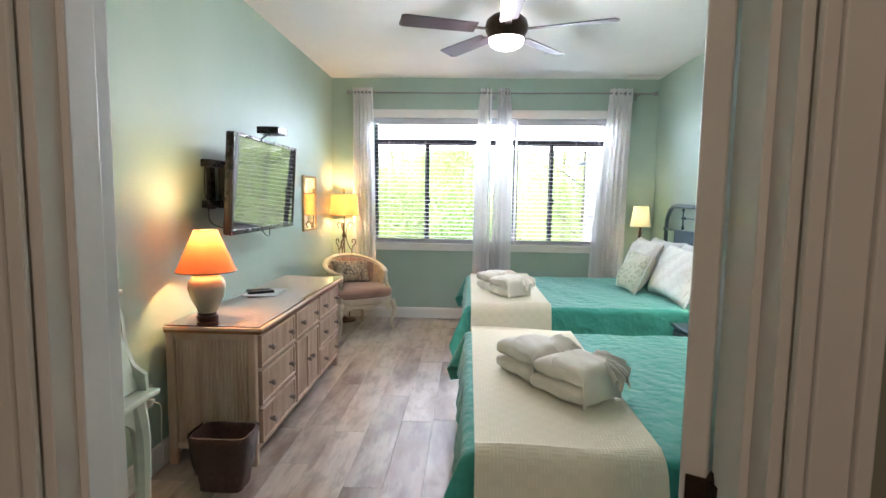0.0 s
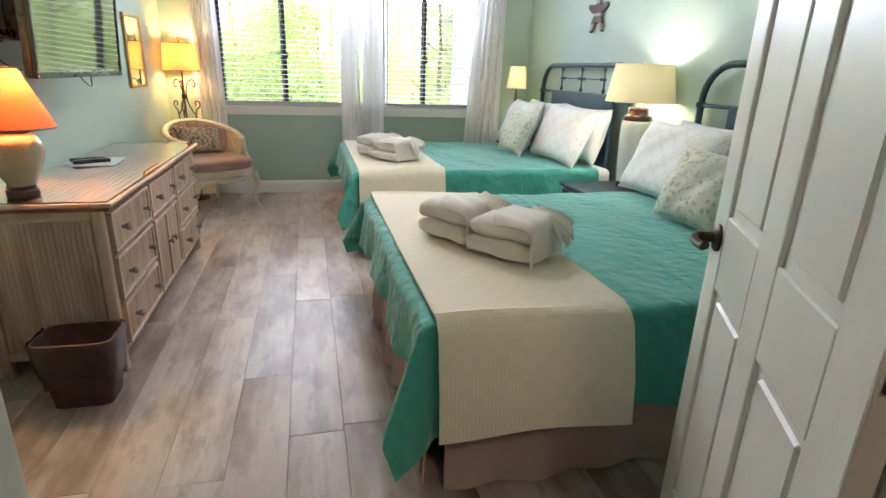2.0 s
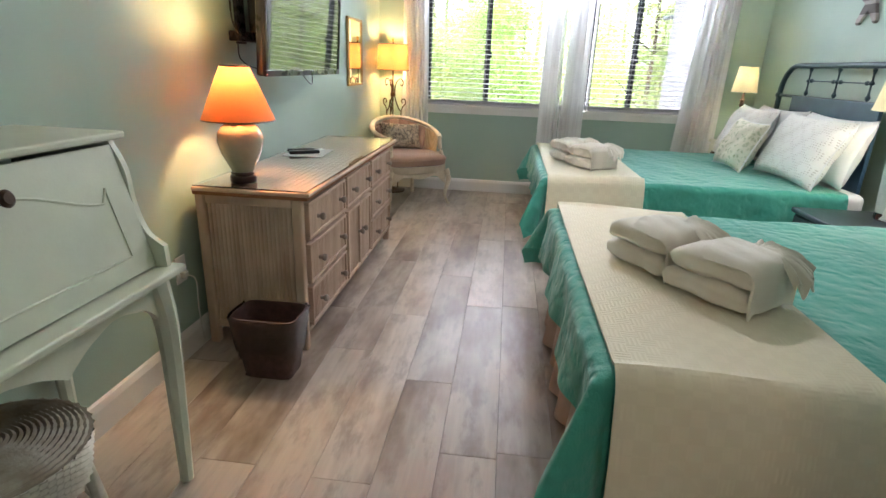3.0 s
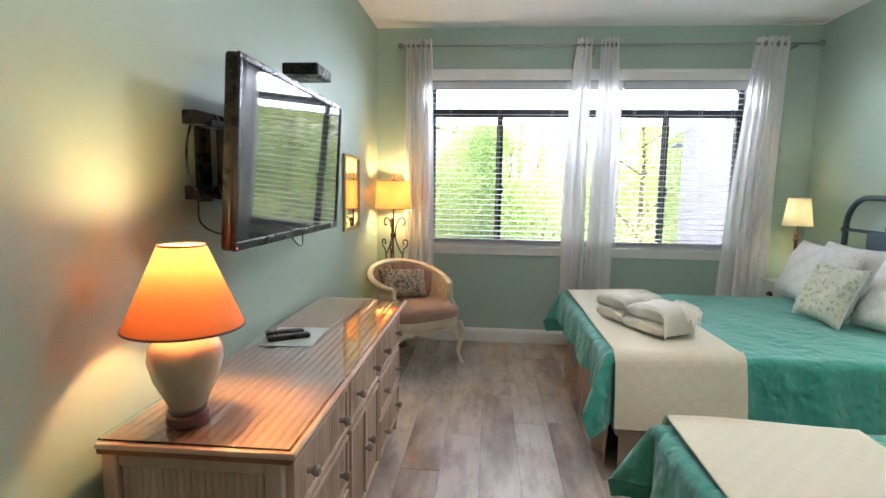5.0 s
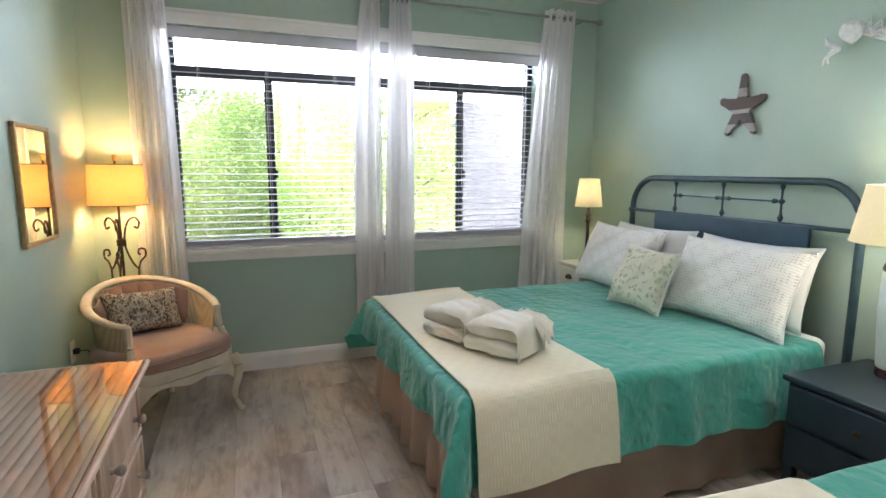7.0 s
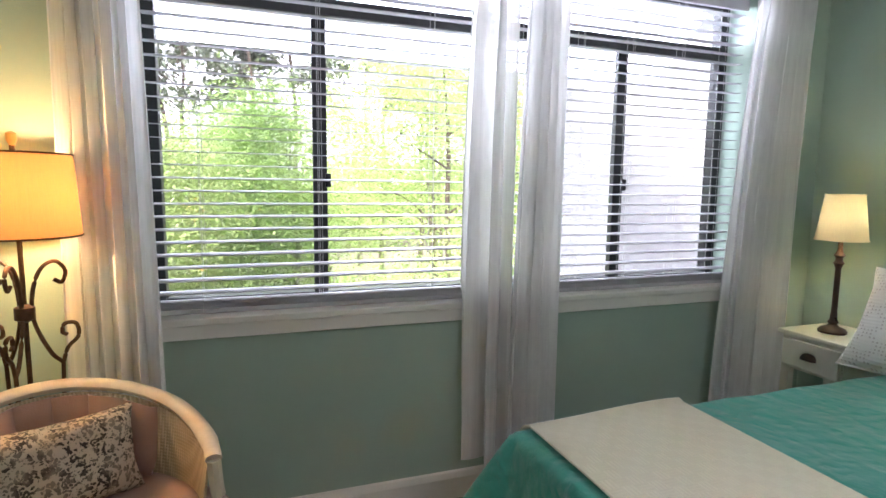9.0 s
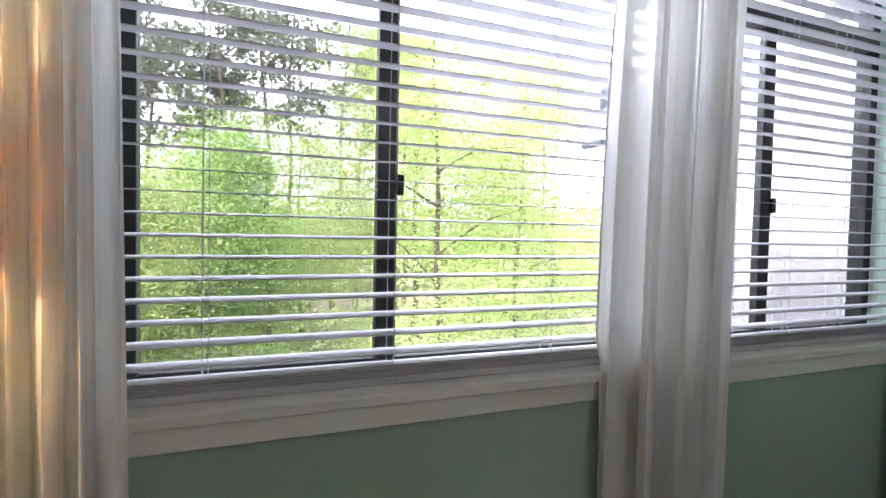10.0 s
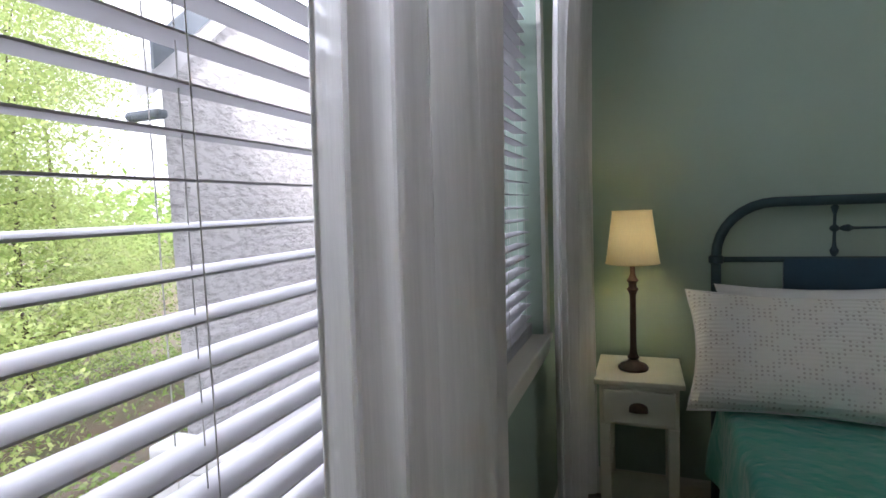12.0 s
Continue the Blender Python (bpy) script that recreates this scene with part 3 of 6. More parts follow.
def window(name, x0, x1, xm, jl=0.045, jr=0.045, screen=-1):
    """A black aluminium slider with a fixed light above, in the depth of the wall."""
    y0, y1 = L + 0.16, L + 0.225
    w = thing(name, pose(0, 0, 0), "black aluminium sliding window with a fixed light above", "window", kind="structure")
    part("window_frame", boxes((x0, x0 + jl, y0, y1, Z0, Z1), (x1 - jr, x1, y0, y1, Z0, Z1), (x0 + jl, x1 - jr, y0, y1, Z0, Z0 + 0.045), (x0 + jl, x1 - jr, y0, y1, Z1 - 0.035, Z1), bevel=0.003), ALUM, w)
    part("transom_bar", boxes((x0 + jl, x1 - jr, y0 - 0.004, y1, 2.015, 2.08), bevel=0.003), ALUM, w)
    part("mullion", boxes((xm - 0.028, xm + 0.028, y0 + 0.001, y0 + 0.032, Z0 + 0.045, 2.015), bevel=0.003), ALUM, w)
    part("latch", boxes((xm + 0.020, xm + 0.042, y0 - 0.010, y0 + 0.01, 1.345, 1.40), bevel=0.003), BLACK, w)
    for a, b, c, d in ((x0 + jl, xm - 0.027, Z0 + 0.045, 2.015), (xm + 0.027, x1 - jr, Z0 + 0.045, 2.015), (x0 + jl, x1 - jr, 2.08, Z1 - 0.035)):
        part("pane", boxes((a, b, y0 + 0.03, y0 + 0.034, c, d)), GLASS, w).visible_shadow = False
    sa, sb = (x0 + jl, xm - 0.027) if screen < 0 else (xm + 0.027, x1 - jr)
    part("insect_screen", boxes((sa, sb, y1 - 0.012, y1 - 0.0115, Z0 + 0.045, 2.015)), SCREEN_MESH, w, "grey mesh insect screen")
    return w


XC = 2.115
window("window_1", X0, XC - 0.010, 1.083, 0.045, 0.018)
window("window_2", XC + 0.010, X1, 2.523, 0.018, 0.045, 1)
setting("window_post", boxes((XC - 0.010, XC + 0.010, L + 0.10, L + 0.23, Z0, Z1), bevel=0.003), TRIM, "white post between the two windows", "window post")
setting("window_sill", boxes((X0 - 0.05, X1 + 0.05, L - 0.030, L + 0.159, Z0 - 0.022, Z0 + 0.006), bevel=0.005), TRIM, "white window sill", "window sill")
setting("trim", boxes((X0 - 0.04, X1 + 0.04, L - 0.018, L, Z0 - 0.075, Z0 - 0.022), bevel=0.004), TRIM, "white apron under the window sill", "window casing")
setting("trim", boxes((X0 - 0.065, X0, L - 0.018, L, Z0, Z1), bevel=0.004), TRIM, "white window casing", "window casing")
setting("trim", boxes((X1, X1 + 0.065, L - 0.018, L, Z0, Z1), bevel=0.004), TRIM, "white window casing", "window casing")
setting("trim", boxes((X0 - 0.065, X1 + 0.065, L - 0.020, L, Z1, Z1 + 0.07), (X0 - 0.075, X1 + 0.075, L - 0.028, L, Z1 + 0.07, Z1 + 0.09), bevel=0.004), TRIM, "white head casing over the window", "window casing")


def blind(x0, x1, slat_mesh):
    """A wide-slat blind inside the recess, let right down with the slats open."""
    y = L + 0.065
    b = thing("window_blind", pose((x0 + x1) / 2, y, 0), "white two-inch slat blind, lowered with the slats open", "blind", "window blinds")
    w = (x1 - x0) / 2
    part("headrail", boxes((-w, w, -0.028, 0.028, Z1 - 0.055, Z1 - 0.004), bevel=0.002), SLAT, b)
    part("valance", boxes((-w, w, -0.040, -0.031, Z1 - 0.075, Z1 - 0.003), bevel=0.003), SLAT, b)
    z, k = 0.955, 0
    while z < Z1 - 0.08:
        piece("slat", slat_mesh, b, pose(0, 0, z, 4.5 + 0.8 * math.sin(k * 2.3), 0, 0.06 * math.sin(k * 1.7)))
        z, k = z + 0.0465, k + 1
    for i in range(5):
        piece("slat", slat_mesh, b, pose(0.001 * math.sin(i * 3.0), 0.002 * math.cos(i * 2.0), 0.902 + 0.0055 * i, 0.6 * math.sin(i), 0, 0))
    part("bottom_rail", boxes((-w, w, -0.026, 0.026, 0.8765, 0.897), bevel=0.004), SLAT, b)
    for sx in (-w * 0.80, -w * 0.28, w * 0.28, w * 0.80):
        for sy in (-0.028, 0.028):
            part("ladder_cord", tube([(sx, sy, 0.88), (sx, sy, Z1 - 0.06)], 0.0009, 5), CORD, b)
        part("lift_cord", tube([(sx + 0.012, 0, 0.88), (sx + 0.012, 0, Z1 - 0.06)], 0.0009, 5), CORD, b)
    return b


def slat_mesh(x0, x1):
    w = (x1 - x0) / 2
    bm = sheet(1, 6, lambda u, v: ((2 * u - 1) * w, (v - 0.5) * 0.053, 0.0004 * (1 - (2 * v - 1) ** 2)), thickness=0.0026)
    return mesh_of("slat", bm, SLAT)


for a, b in ((X0 + 0.02, XC - 0.006), (XC + 0.006, X1 - 0.02)):
    blind(a, b, slat_mesh(a, b))

# curtain rod and four sheer panels
RY, RZ = 5.285, 2.552
rod = thing("curtain_rod", pose(0, RY, RZ), "brushed metal curtain rod with ball finials", "curtain rod")
part("rod", tube([(0.27, 0, 0), (3.53, 0, 0)], 0.0095, 12), STEEL, rod, smooth=True)
for x, s in ((0.27, -1), (3.53, 1)):
    bm = lathe([(0.012, 0), (0.014, 0.01), (0.009, 0.016), (0.020, 0.026), (0.026, 0.042), (0.020, 0.058), (0.004, 0.064)], 16)
    bmesh.ops.rotate(bm, matrix=Matrix.Rotation(radians(90 * s), 3, "Y"), verts=bm.verts[:])
    bmesh.ops.translate(bm, vec=(x, 0, 0), verts=bm.verts[:])
    part("finial", bm, STEEL, rod, smooth=True)
for x in (0.40, 1.84, 3.40):
    part("bracket", boxes((x - 0.006, x + 0.006, 0.0, L - RY, -0.018, -0.008), (x - 0.014, x + 0.014, L - RY - 0.005, L - RY, -0.05, 0.02), bevel=0.001), STEEL, rod)


def curtain(x0, x1, b0, b1, folds, seed, tail0=0.0, tail1=0.0):
    """A sheer grommet panel in soft deep folds; tail0 and tail1 carry its side edges back towards the wall."""
    c = thing("curtain", pose(0, RY, 0), "white sheer grommet curtain, drawn into folds", "curtain", "sheer curtains")
    rng = random.Random(seed)
    ph = [rng.uniform(-0.5, 0.5) for _ in range(6)]

    def at(u, v):
        z = 0.20 + v * (RZ + 0.05 - 0.20)
        lo, hi = b0 + (x0 - b0) * v ** 1.3, b1 + (x1 - b1) * v ** 1.3
        wob = 0.22 * math.sin(u * 5 + ph[0] * 6 + z * 0.8) * (1 - v) + 0.10 * math.sin(u * 13 + z * 0.9 + ph[1] * 5)
        a = (u + wob * 0.13) * folds * 2 * math.pi
        depth = 0.050 + 0.024 * math.sin(u * 8 + ph[2] * 9) * (1 - 0.5 * v)
        s = math.sin(a)
        y = depth * math.copysign(abs(s) ** 0.8, s) + 0.010 * math.sin(2.6 * a + ph[5] * 6 + z * 0.7) * (1 - 0.5 * v) + 0.003 * math.sin(u * 120 + z * 3)
        y += 0.030 * (1 - v ** 4) + 0.014 * math.sin(u * 2 * math.pi * 1.2 + ph[3] * 6 + z) * (1 - v)
        turn = (tail0 * (1 - u) ** 1.3 + tail1 * u ** 1.3) * (1 - v ** 6)
        side = min(1.0, turn / 0.06)
        sway = 0.048 * s * side * (1 if tail0 > tail1 else -1)
        limit = 0.118 if z < 0.95 else 0.170
        return (lo + (hi - lo) * u + 0.008 * math.sin(2 * a + ph[4]) * (1 - 0.4 * v) + sway, min(y * (1 - 0.65 * side) + turn, limit - 0.004 * s), z)

    part("panel", sheet(folds * 18, 44, at), CURTAIN, c, smooth=True)
    for u in (0.0, 1.0):
        part("side_hem", tube([at(u, k / 44) for k in range(45)], 0.0035, 6), SHEET, c, "doubled white side hem", True)
    for i in range(folds):
        p = at((i + 0.5) / folds, 1.0)
        bm = bmesh.new()
        ring = [(p[0] + 0.004 * (-1) ** i, 0.0 + 0.021 * math.cos(k * math.pi / 8), RZ + 0.021 * math.sin(k * math.pi / 8)) for k in range(17)]
        part("grommet", tube(ring, 0.0035, 6), STEEL, c, smooth=True)
    return c


curtain(0.285, 0.495, 0.277, 0.530, 5, 1, 0.0, 0.02)
curtain(1.690, 1.803, 1.625, 1.815, 3, 2, 0.135, 0.0)
curtain(1.880, 2.012, 1.825, 2.030, 4, 3, 0.0, 0.08)
curtain(3.092, 3.324, 2.975, 3.290, 5, 4, 0.06, 0.0)

# ---- beds ----
TOP = 0.612


def drape(x_foot, x_head, y0, y1, side, foot, seed):
    """A bed cover over the box x_foot..x_head, y0..y1: it hangs at both sides and the foot, with loose corners."""
    rng = random.Random(seed)
    ph = [rng.uniform(0, 6.3) for _ in range(8)]
    wy = y1 - y0
    total_s, total_f = wy + 2 * side, (x_head - x_foot) + foot

    def at(u, v):
        s, f = u * total_s - side, v * total_f - foot
        a = -s if s < 0 else (s - wy if s > wy else 0.0)
        sy = -1 if s < 0 else 1
        b = max(0.0, -f)
        y, x = min(max(s, 0.0), wy) + y0, max(f, 0.0) + x_foot
        z = TOP
        z += 0.004 * math.sin(x * 7 + ph[0]) * math.sin(y * 6 + ph[1]) + 0.0025 * math.sin(x * 19 + y * 8 + ph[2])
        r = 0.035
        m = min(a, b)
        drop = (a ** 5 + b ** 5) ** 0.2 + 0.14 * m
        if drop > 0:
            roll = min(drop / (r * 1.57), 1.0)
            hang = max(0.0, drop - r)
            ease = min(1.0, hang * 5)
            z -= r * (1 - math.cos(roll * math.pi / 2)) + max(0.0, drop - r * 1.57) * 0.985
            phi = math.atan2(b, a)
            wave = (0.015 * math.sin(x * 15 + ph[3]) + 0.009 * math.sin(x * 31 + ph[4])) * ease * math.cos(phi) ** 2
            wave += (0.018 * math.sin(y * 13 + ph[5]) + 0.010 * math.sin(y * 27 + ph[6])) * ease * math.sin(phi) ** 2
            out = r * math.sin(roll * math.pi / 2) + 0.10 * hang + wave + 0.62 * m * math.sin(2 * phi) ** 0.7
            x -= out * math.sin(phi)
            y += sy * out * math.cos(phi)
        return (x, y, z)

    return at


def bed(y0, y1, seed, label):
    xf, xh = 1.60, 3.50
    b = thing("bed", pose(0, 0, 0), label, "bed", "queen beds")
    part("mattress", boxes((xf + 0.03, xh + 0.03, y0 + 0.03, y1 - 0.03, 0.36, TOP - 0.012), bevel=0.045, segments=4), SHEET, b, "white quilted mattress", True)
    part("box_base", boxes((xf + 0.05, xh, y0 + 0.05, y1 - 0.05, 0.16, 0.36), bevel=0.02), SHEET, b)

    def skirt(points, name):
        def at(u, v):
            k = u * (len(points) - 1)
            i = min(int(k), len(points) - 2)
            p = Vector(points[i]).lerp(Vector(points[i + 1]), k - i)
            d = Vector(points[i + 1]) - Vector(points[i])
            nrm = Vector((d.y, -d.x)).normalized()
            amp = (0.012 if abs(d.x) > abs(d.y) else 0.024) * (1 - v * 0.8)
            p2 = Vector((p.x, p.y)) + nrm * (amp * math.sin(k * 46) + amp * 0.5 * math.sin(k * 19 + seed) + 0.02 * (1 - v))
            return (p2.x, p2.y, 0.012 + v * 0.37)
        part(name, sheet(220, 6, at), SKIRT, b, "taupe gathered bed skirt", True)

    skirt([(xf + 0.03, y1 - 0.03), (xf + 0.03, y0 + 0.05)], "foot_skirt")
    skirt([(xf + 0.06, y0 + 0.03), (xh - 0.02, y0 + 0.03)], "side_skirt")
    skirt([(xh - 0.02, y1 - 0.03), (xf + 0.06, y1 - 0.03)], "side_skirt")
    part("quilt", sheet(150, 150, drape(xf, xh - 0.12, y0, y1, 0.345, 0.235, seed)), QUILT, b, "teal stitched coverlet", True)
    # iron headboard: bent tube hoop, rail, spindles with turned beads and a panel
    hx, hy0, hy1 = 3.575, (y0 + y1) / 2 - 0.785, (y0 + y1) / 2 + 0.785
    hoop = [(hx, hy0, 0.0), (hx, hy0, 0.6), (hx, hy0, 1.14)] + [(hx, hy0 + 0.21 * (1 - math.cos(a)), 1.14 + 0.215 * math.sin(a)) for a in [i * math.pi / 16 for i in range(1, 9)]]
    hoop += [(hx, hy1 - 0.21 * (1 - math.cos(a)), 1.14 + 0.215 * math.sin(a)) for a in [i * math.pi / 16 for i in range(8, 0, -1)]] + [(hx, hy1, 1.14), (hx, hy1, 0.6), (hx, hy1, 0.0)]
    part("hoop", tube(hoop, 0.020, 12), HEAD_METAL, b, "slate blue bent tube headboard", True)
    part("rail", tube([(hx, hy0, 1.125), (hx, hy1, 1.125)], 0.012, 10), HEAD_METAL, b, smooth=True)
    part("rail", tube([(hx, hy0, 0.42), (hx, hy1, 0.42)], 0.012, 10), HEAD_METAL, b, smooth=True)
    for y in (hy0, hy1):
        part("collar", lathe([(0.022, -0.018), (0.029, -0.012), (0.029, 0.012), (0.022, 0.018)], 14, (hx, y, 1.125)), HEAD_METAL, b, smooth=True)
    ym = (hy0 + hy1) / 2
    for y in (ym - 0.375, ym, ym + 0.375):
        prof = [(0.006, 1.137), (0.013, 1.148), (0.016, 1.16), (0.008, 1.175), (0.006, 1.20), (0.006, 1.232), (0.014, 1.238), (0.018, 1.246), (0.014, 1.254), (0.006, 1.26), (0.006, 1.30), (0.010, 1.315), (0.015, 1.328), (0.008, 1.337)]
        part("spindle", lathe(prof, 12, (hx, y, 0)), HEAD_METAL, b, smooth=True)
    for a, c in ((ym - 0.375, ym), (ym, ym + 0.375)):
        ln = c - a
        bm = lathe([(0.005, 0.015), (0.012, 0.03), (0.015, 0.045), (0.006, 0.06), (0.005, 0.09), (0.005, ln - 0.09), (0.006, ln - 0.06), (0.015, ln - 0.045), (0.012, ln - 0.03), (0.005, ln - 0.015)], 10)
        bmesh.ops.rotate(bm, matrix=Matrix.Rotation(radians(-90), 3, "X"), verts=bm.verts[:])
        bmesh.ops.translate(bm, vec=(hx, a, 1.246), verts=bm.verts[:])
        part("cross_spindle", bm, HEAD_METAL, b, smooth=True)
    part("panel", boxes((hx - 0.012, hx + 0.012, ym - 0.545, ym + 0.545, 0.50, 1.13), bevel=0.004), HEAD_PANEL, b, "deep blue headboard panel")
    return b


B1, B2 = (0.945, 2.450), (3.245, 4.765)
bed(*B1, 11, "queen bed with a teal coverlet, taupe skirt and slate iron headboard")
bed(*B2, 23, "queen bed with a teal coverlet and iron headboard beside the window")


def runner(y0, y1, seed):
    x0, x1 = 1.607, 2.195
    r = thing("bed_runner", pose(0, 0, TOP), "cream basket-weave throw laid across the foot of the bed", "throw", "bed runners")
    drop, wy = 0.368, y1 - y0
    rng = random.Random(seed + 5)
    ph = rng.uniform(0, 6)

    def at(u, v):
        s = u * (wy + 2 * drop) - drop
        x = x0 + (x1 - x0) * v
        far = s > wy / 2
        a = max(0.0, s - wy if far else -s)
        rr = 0.045
        z, y = 0.012, y0 + min(max(s, 0.0), wy)
        z += 0.003 * math.sin(x * 9 + y * 4 + ph)
        if a > 0:
            roll = min(a / (rr * 1.57), 1)
            out = rr * math.sin(roll * math.pi / 2) + 0.008 * roll
            z -= rr * (1 - math.cos(roll * math.pi / 2)) + max(0, a - rr * 1.57)
            hang = max(0, a - rr)
            out += 0.11 * hang + 0.010 * math.sin(x * 11 + ph) * min(1, hang * 5) + 0.016 * min(1, hang * 6)
            y += out if far else -out
            z -= 0.012 * math.sin(x * 5 + ph)
            x += hang * 0.02 * (v - 0.2)
        return (x, y, z)

    part("cloth", sheet(120, 30, at, thickness=0.006), RUNNER, r, smooth=True)
    edge = [at(0.996, 1 - k / 20) for k in range(1, 20)] + [at(1 - k / 60, 0.012) for k in range(61)] + [at(0.004, k / 20) for k in range(1, 20)] + [at(k / 60, 0.988) for k in range(61)]
    part("hem", tube([(x, y, z + 0.002) for x, y, z in edge], 0.0045, 6), RUNNER, r, "stitched cream hem", True)
    return r


runner(*B1, 11)
runner(*B2, 23)


def pillow_mesh(w, h, t, material, seed, name="cushion", pinch=0.10):
    """A stuffed case w wide (y), h tall (z), t thick (x), standing on its lower edge, with ears at the corners."""
    rng = random.Random(seed)
    ph = [rng.uniform(0, 6.3) for _ in range(5)]
    bm = bmesh.new()
    n = 26

    def side(s):
        def at(u, v):
            a, b = 2 * u - 1, 2 * v - 1
            edge = max(0.0, (1 - a ** 4)) ** 0.55 * max(0.0, (1 - b ** 4)) ** 0.55
            yy = a * w / 2 * (1 - pinch * (1 - b * b) * abs(a) ** 3)
            zz = b * h / 2 * (1 - pinch * (1 - a * a) * abs(b) ** 3)
            wr = 0.10 * math.sin(a * 5 + ph[0]) * math.sin(b * 4 + ph[1]) + 0.05 * math.sin(a * 11 + b * 7 + ph[2])
            return (s * t / 2 * edge * (1 + wr) + 0.004 * math.sin(a * 14 + ph[3]) * (1 - edge), yy, zz + h / 2)
        return at

    sheet(n, n, side(1), bm)
    sheet(n, n, side(-1), bm)
    bmesh.ops.remove_doubles(bm, verts=bm.verts[:], dist=0.003)
    return mesh_of(name, bm, material, True)


def seam_path(w, h, pinch=0.10, n=14):
    """The outline on which both faces of a pillow case meet."""
    def at(a, b):
        return (0.0, a * w / 2 * (1 - pinch * (1 - b * b) * abs(a) ** 3), b * h / 2 * (1 - pinch * (1 - a * a) * abs(b) ** 3) + h / 2)
    k = [-1 + 2 * i / n for i in range(n)]
    return [at(v, -1) for v in k] + [at(1, v) for v in k] + [at(-v, 1) for v in k] + [at(-1, -v) for v in k] + [at(-1, -1)]


def pillow(name, me, x, y, z, lean, turn, label, category="pillow", group="bed pillows", roll=0, seam=None):
    ob = new(name, me)
    ob.matrix_basis = pose(x, y, z, roll, lean, turn)
    if seam:
        part("piping", tube(seam_path(*seam), 0.0055, 6), SHEET, ob, "corded white edge", True)
    return tagged(ob, label, category, group)


PZ = TOP + 0.004
SHAM_ME = pillow_mesh(0.75, 0.45, 0.18, SHAM, 3)
WHITE_ME = pillow_mesh(0.72, 0.44, 0.17, SHEET, 5)
DECO_ME = pillow_mesh(0.37, 0.37, 0.15, FLORAL, 8)
for yc in ((B1[0] + B1[1]) / 2, (B2[0] + B2[1]) / 2):
    for dy, back in ((-0.37, -0.33), (0.55, 0.44)):
        pillow("pillow", WHITE_ME, 3.37, yc + back, PZ, 16, 2, "white cotton pillow leaning on the headboard", group="white pillows")
        pillow("pillow_sham", SHAM_ME, 3.17, yc + dy, PZ, 24, -5 * dy, "white eyelet-patterned pillow leaning on the pillow behind", group="eyelet pillows", seam=(0.75, 0.45))
    pillow("throw_pillow", DECO_ME, 2.97, yc + 0.03, PZ + 0.002, 24, 10, "small square cushion with a pale leaf print", "cushion", "leaf print cushions", 3, seam=(0.37, 0.37))


def towel(w, d, t, seed, lift=0.0):
    """One folded towel: a soft slab whose front shows the doubled fold, with slumped, uneven faces."""
    rng = random.Random(seed)
    ph = [rng.uniform(0, 6.3) for _ in range(6)]
    bm = bmesh.new()
    nu, nv = 34, 40

    def at(u, v):
        a = v * 2 * math.pi
        c, s = math.cos(a), math.sin(a)
        end = 2 * u - 1
        px = d / 2 * math.copysign(abs(c) ** 0.42, c)
        pz = t / 2 * math.copysign(abs(s) ** 0.85, s)
        taper = max(0.0, 1 - abs(end) ** 7) ** 0.35
        crease = 0.10 * math.exp(-((pz - 0.004 * math.sin(end * 5 + ph[0])) / (t * 0.10)) ** 2) * (1 if c < 0 else 0.6)
        px *= (1 - crease * 0.35) * (0.90 + 0.10 * taper)
        rum = 0.002 * math.sin(px * 23 + end * 4 + ph[1]) + 0.0025 * math.sin(end * 9 + px * 11 + ph[2]) + 0.001 * math.sin(end * 17 - px * 31 + ph[3])
        return (px + 0.006 * math.sin(end * 5 + ph[4]), end * w / 2 * (1 - 0.05 * (pz / t) ** 2) + 0.004 * math.sin(a * 3 + ph[5]), lift + t / 2 + pz * (0.35 + 0.65 * taper) + (rum if s > -0.4 else rum * 0.2) + 0.008 * (1 - end * end) * (s > 0))

    sheet(nu, nv, at, bm)
    for u in (0.0, 1.0):
        bm.faces.new([bm.verts.new(at(u, j / nv)) for j in range(nv)])
    bmesh.ops.remove_doubles(bm, verts=bm.verts[:], dist=0.0008)
    return bm


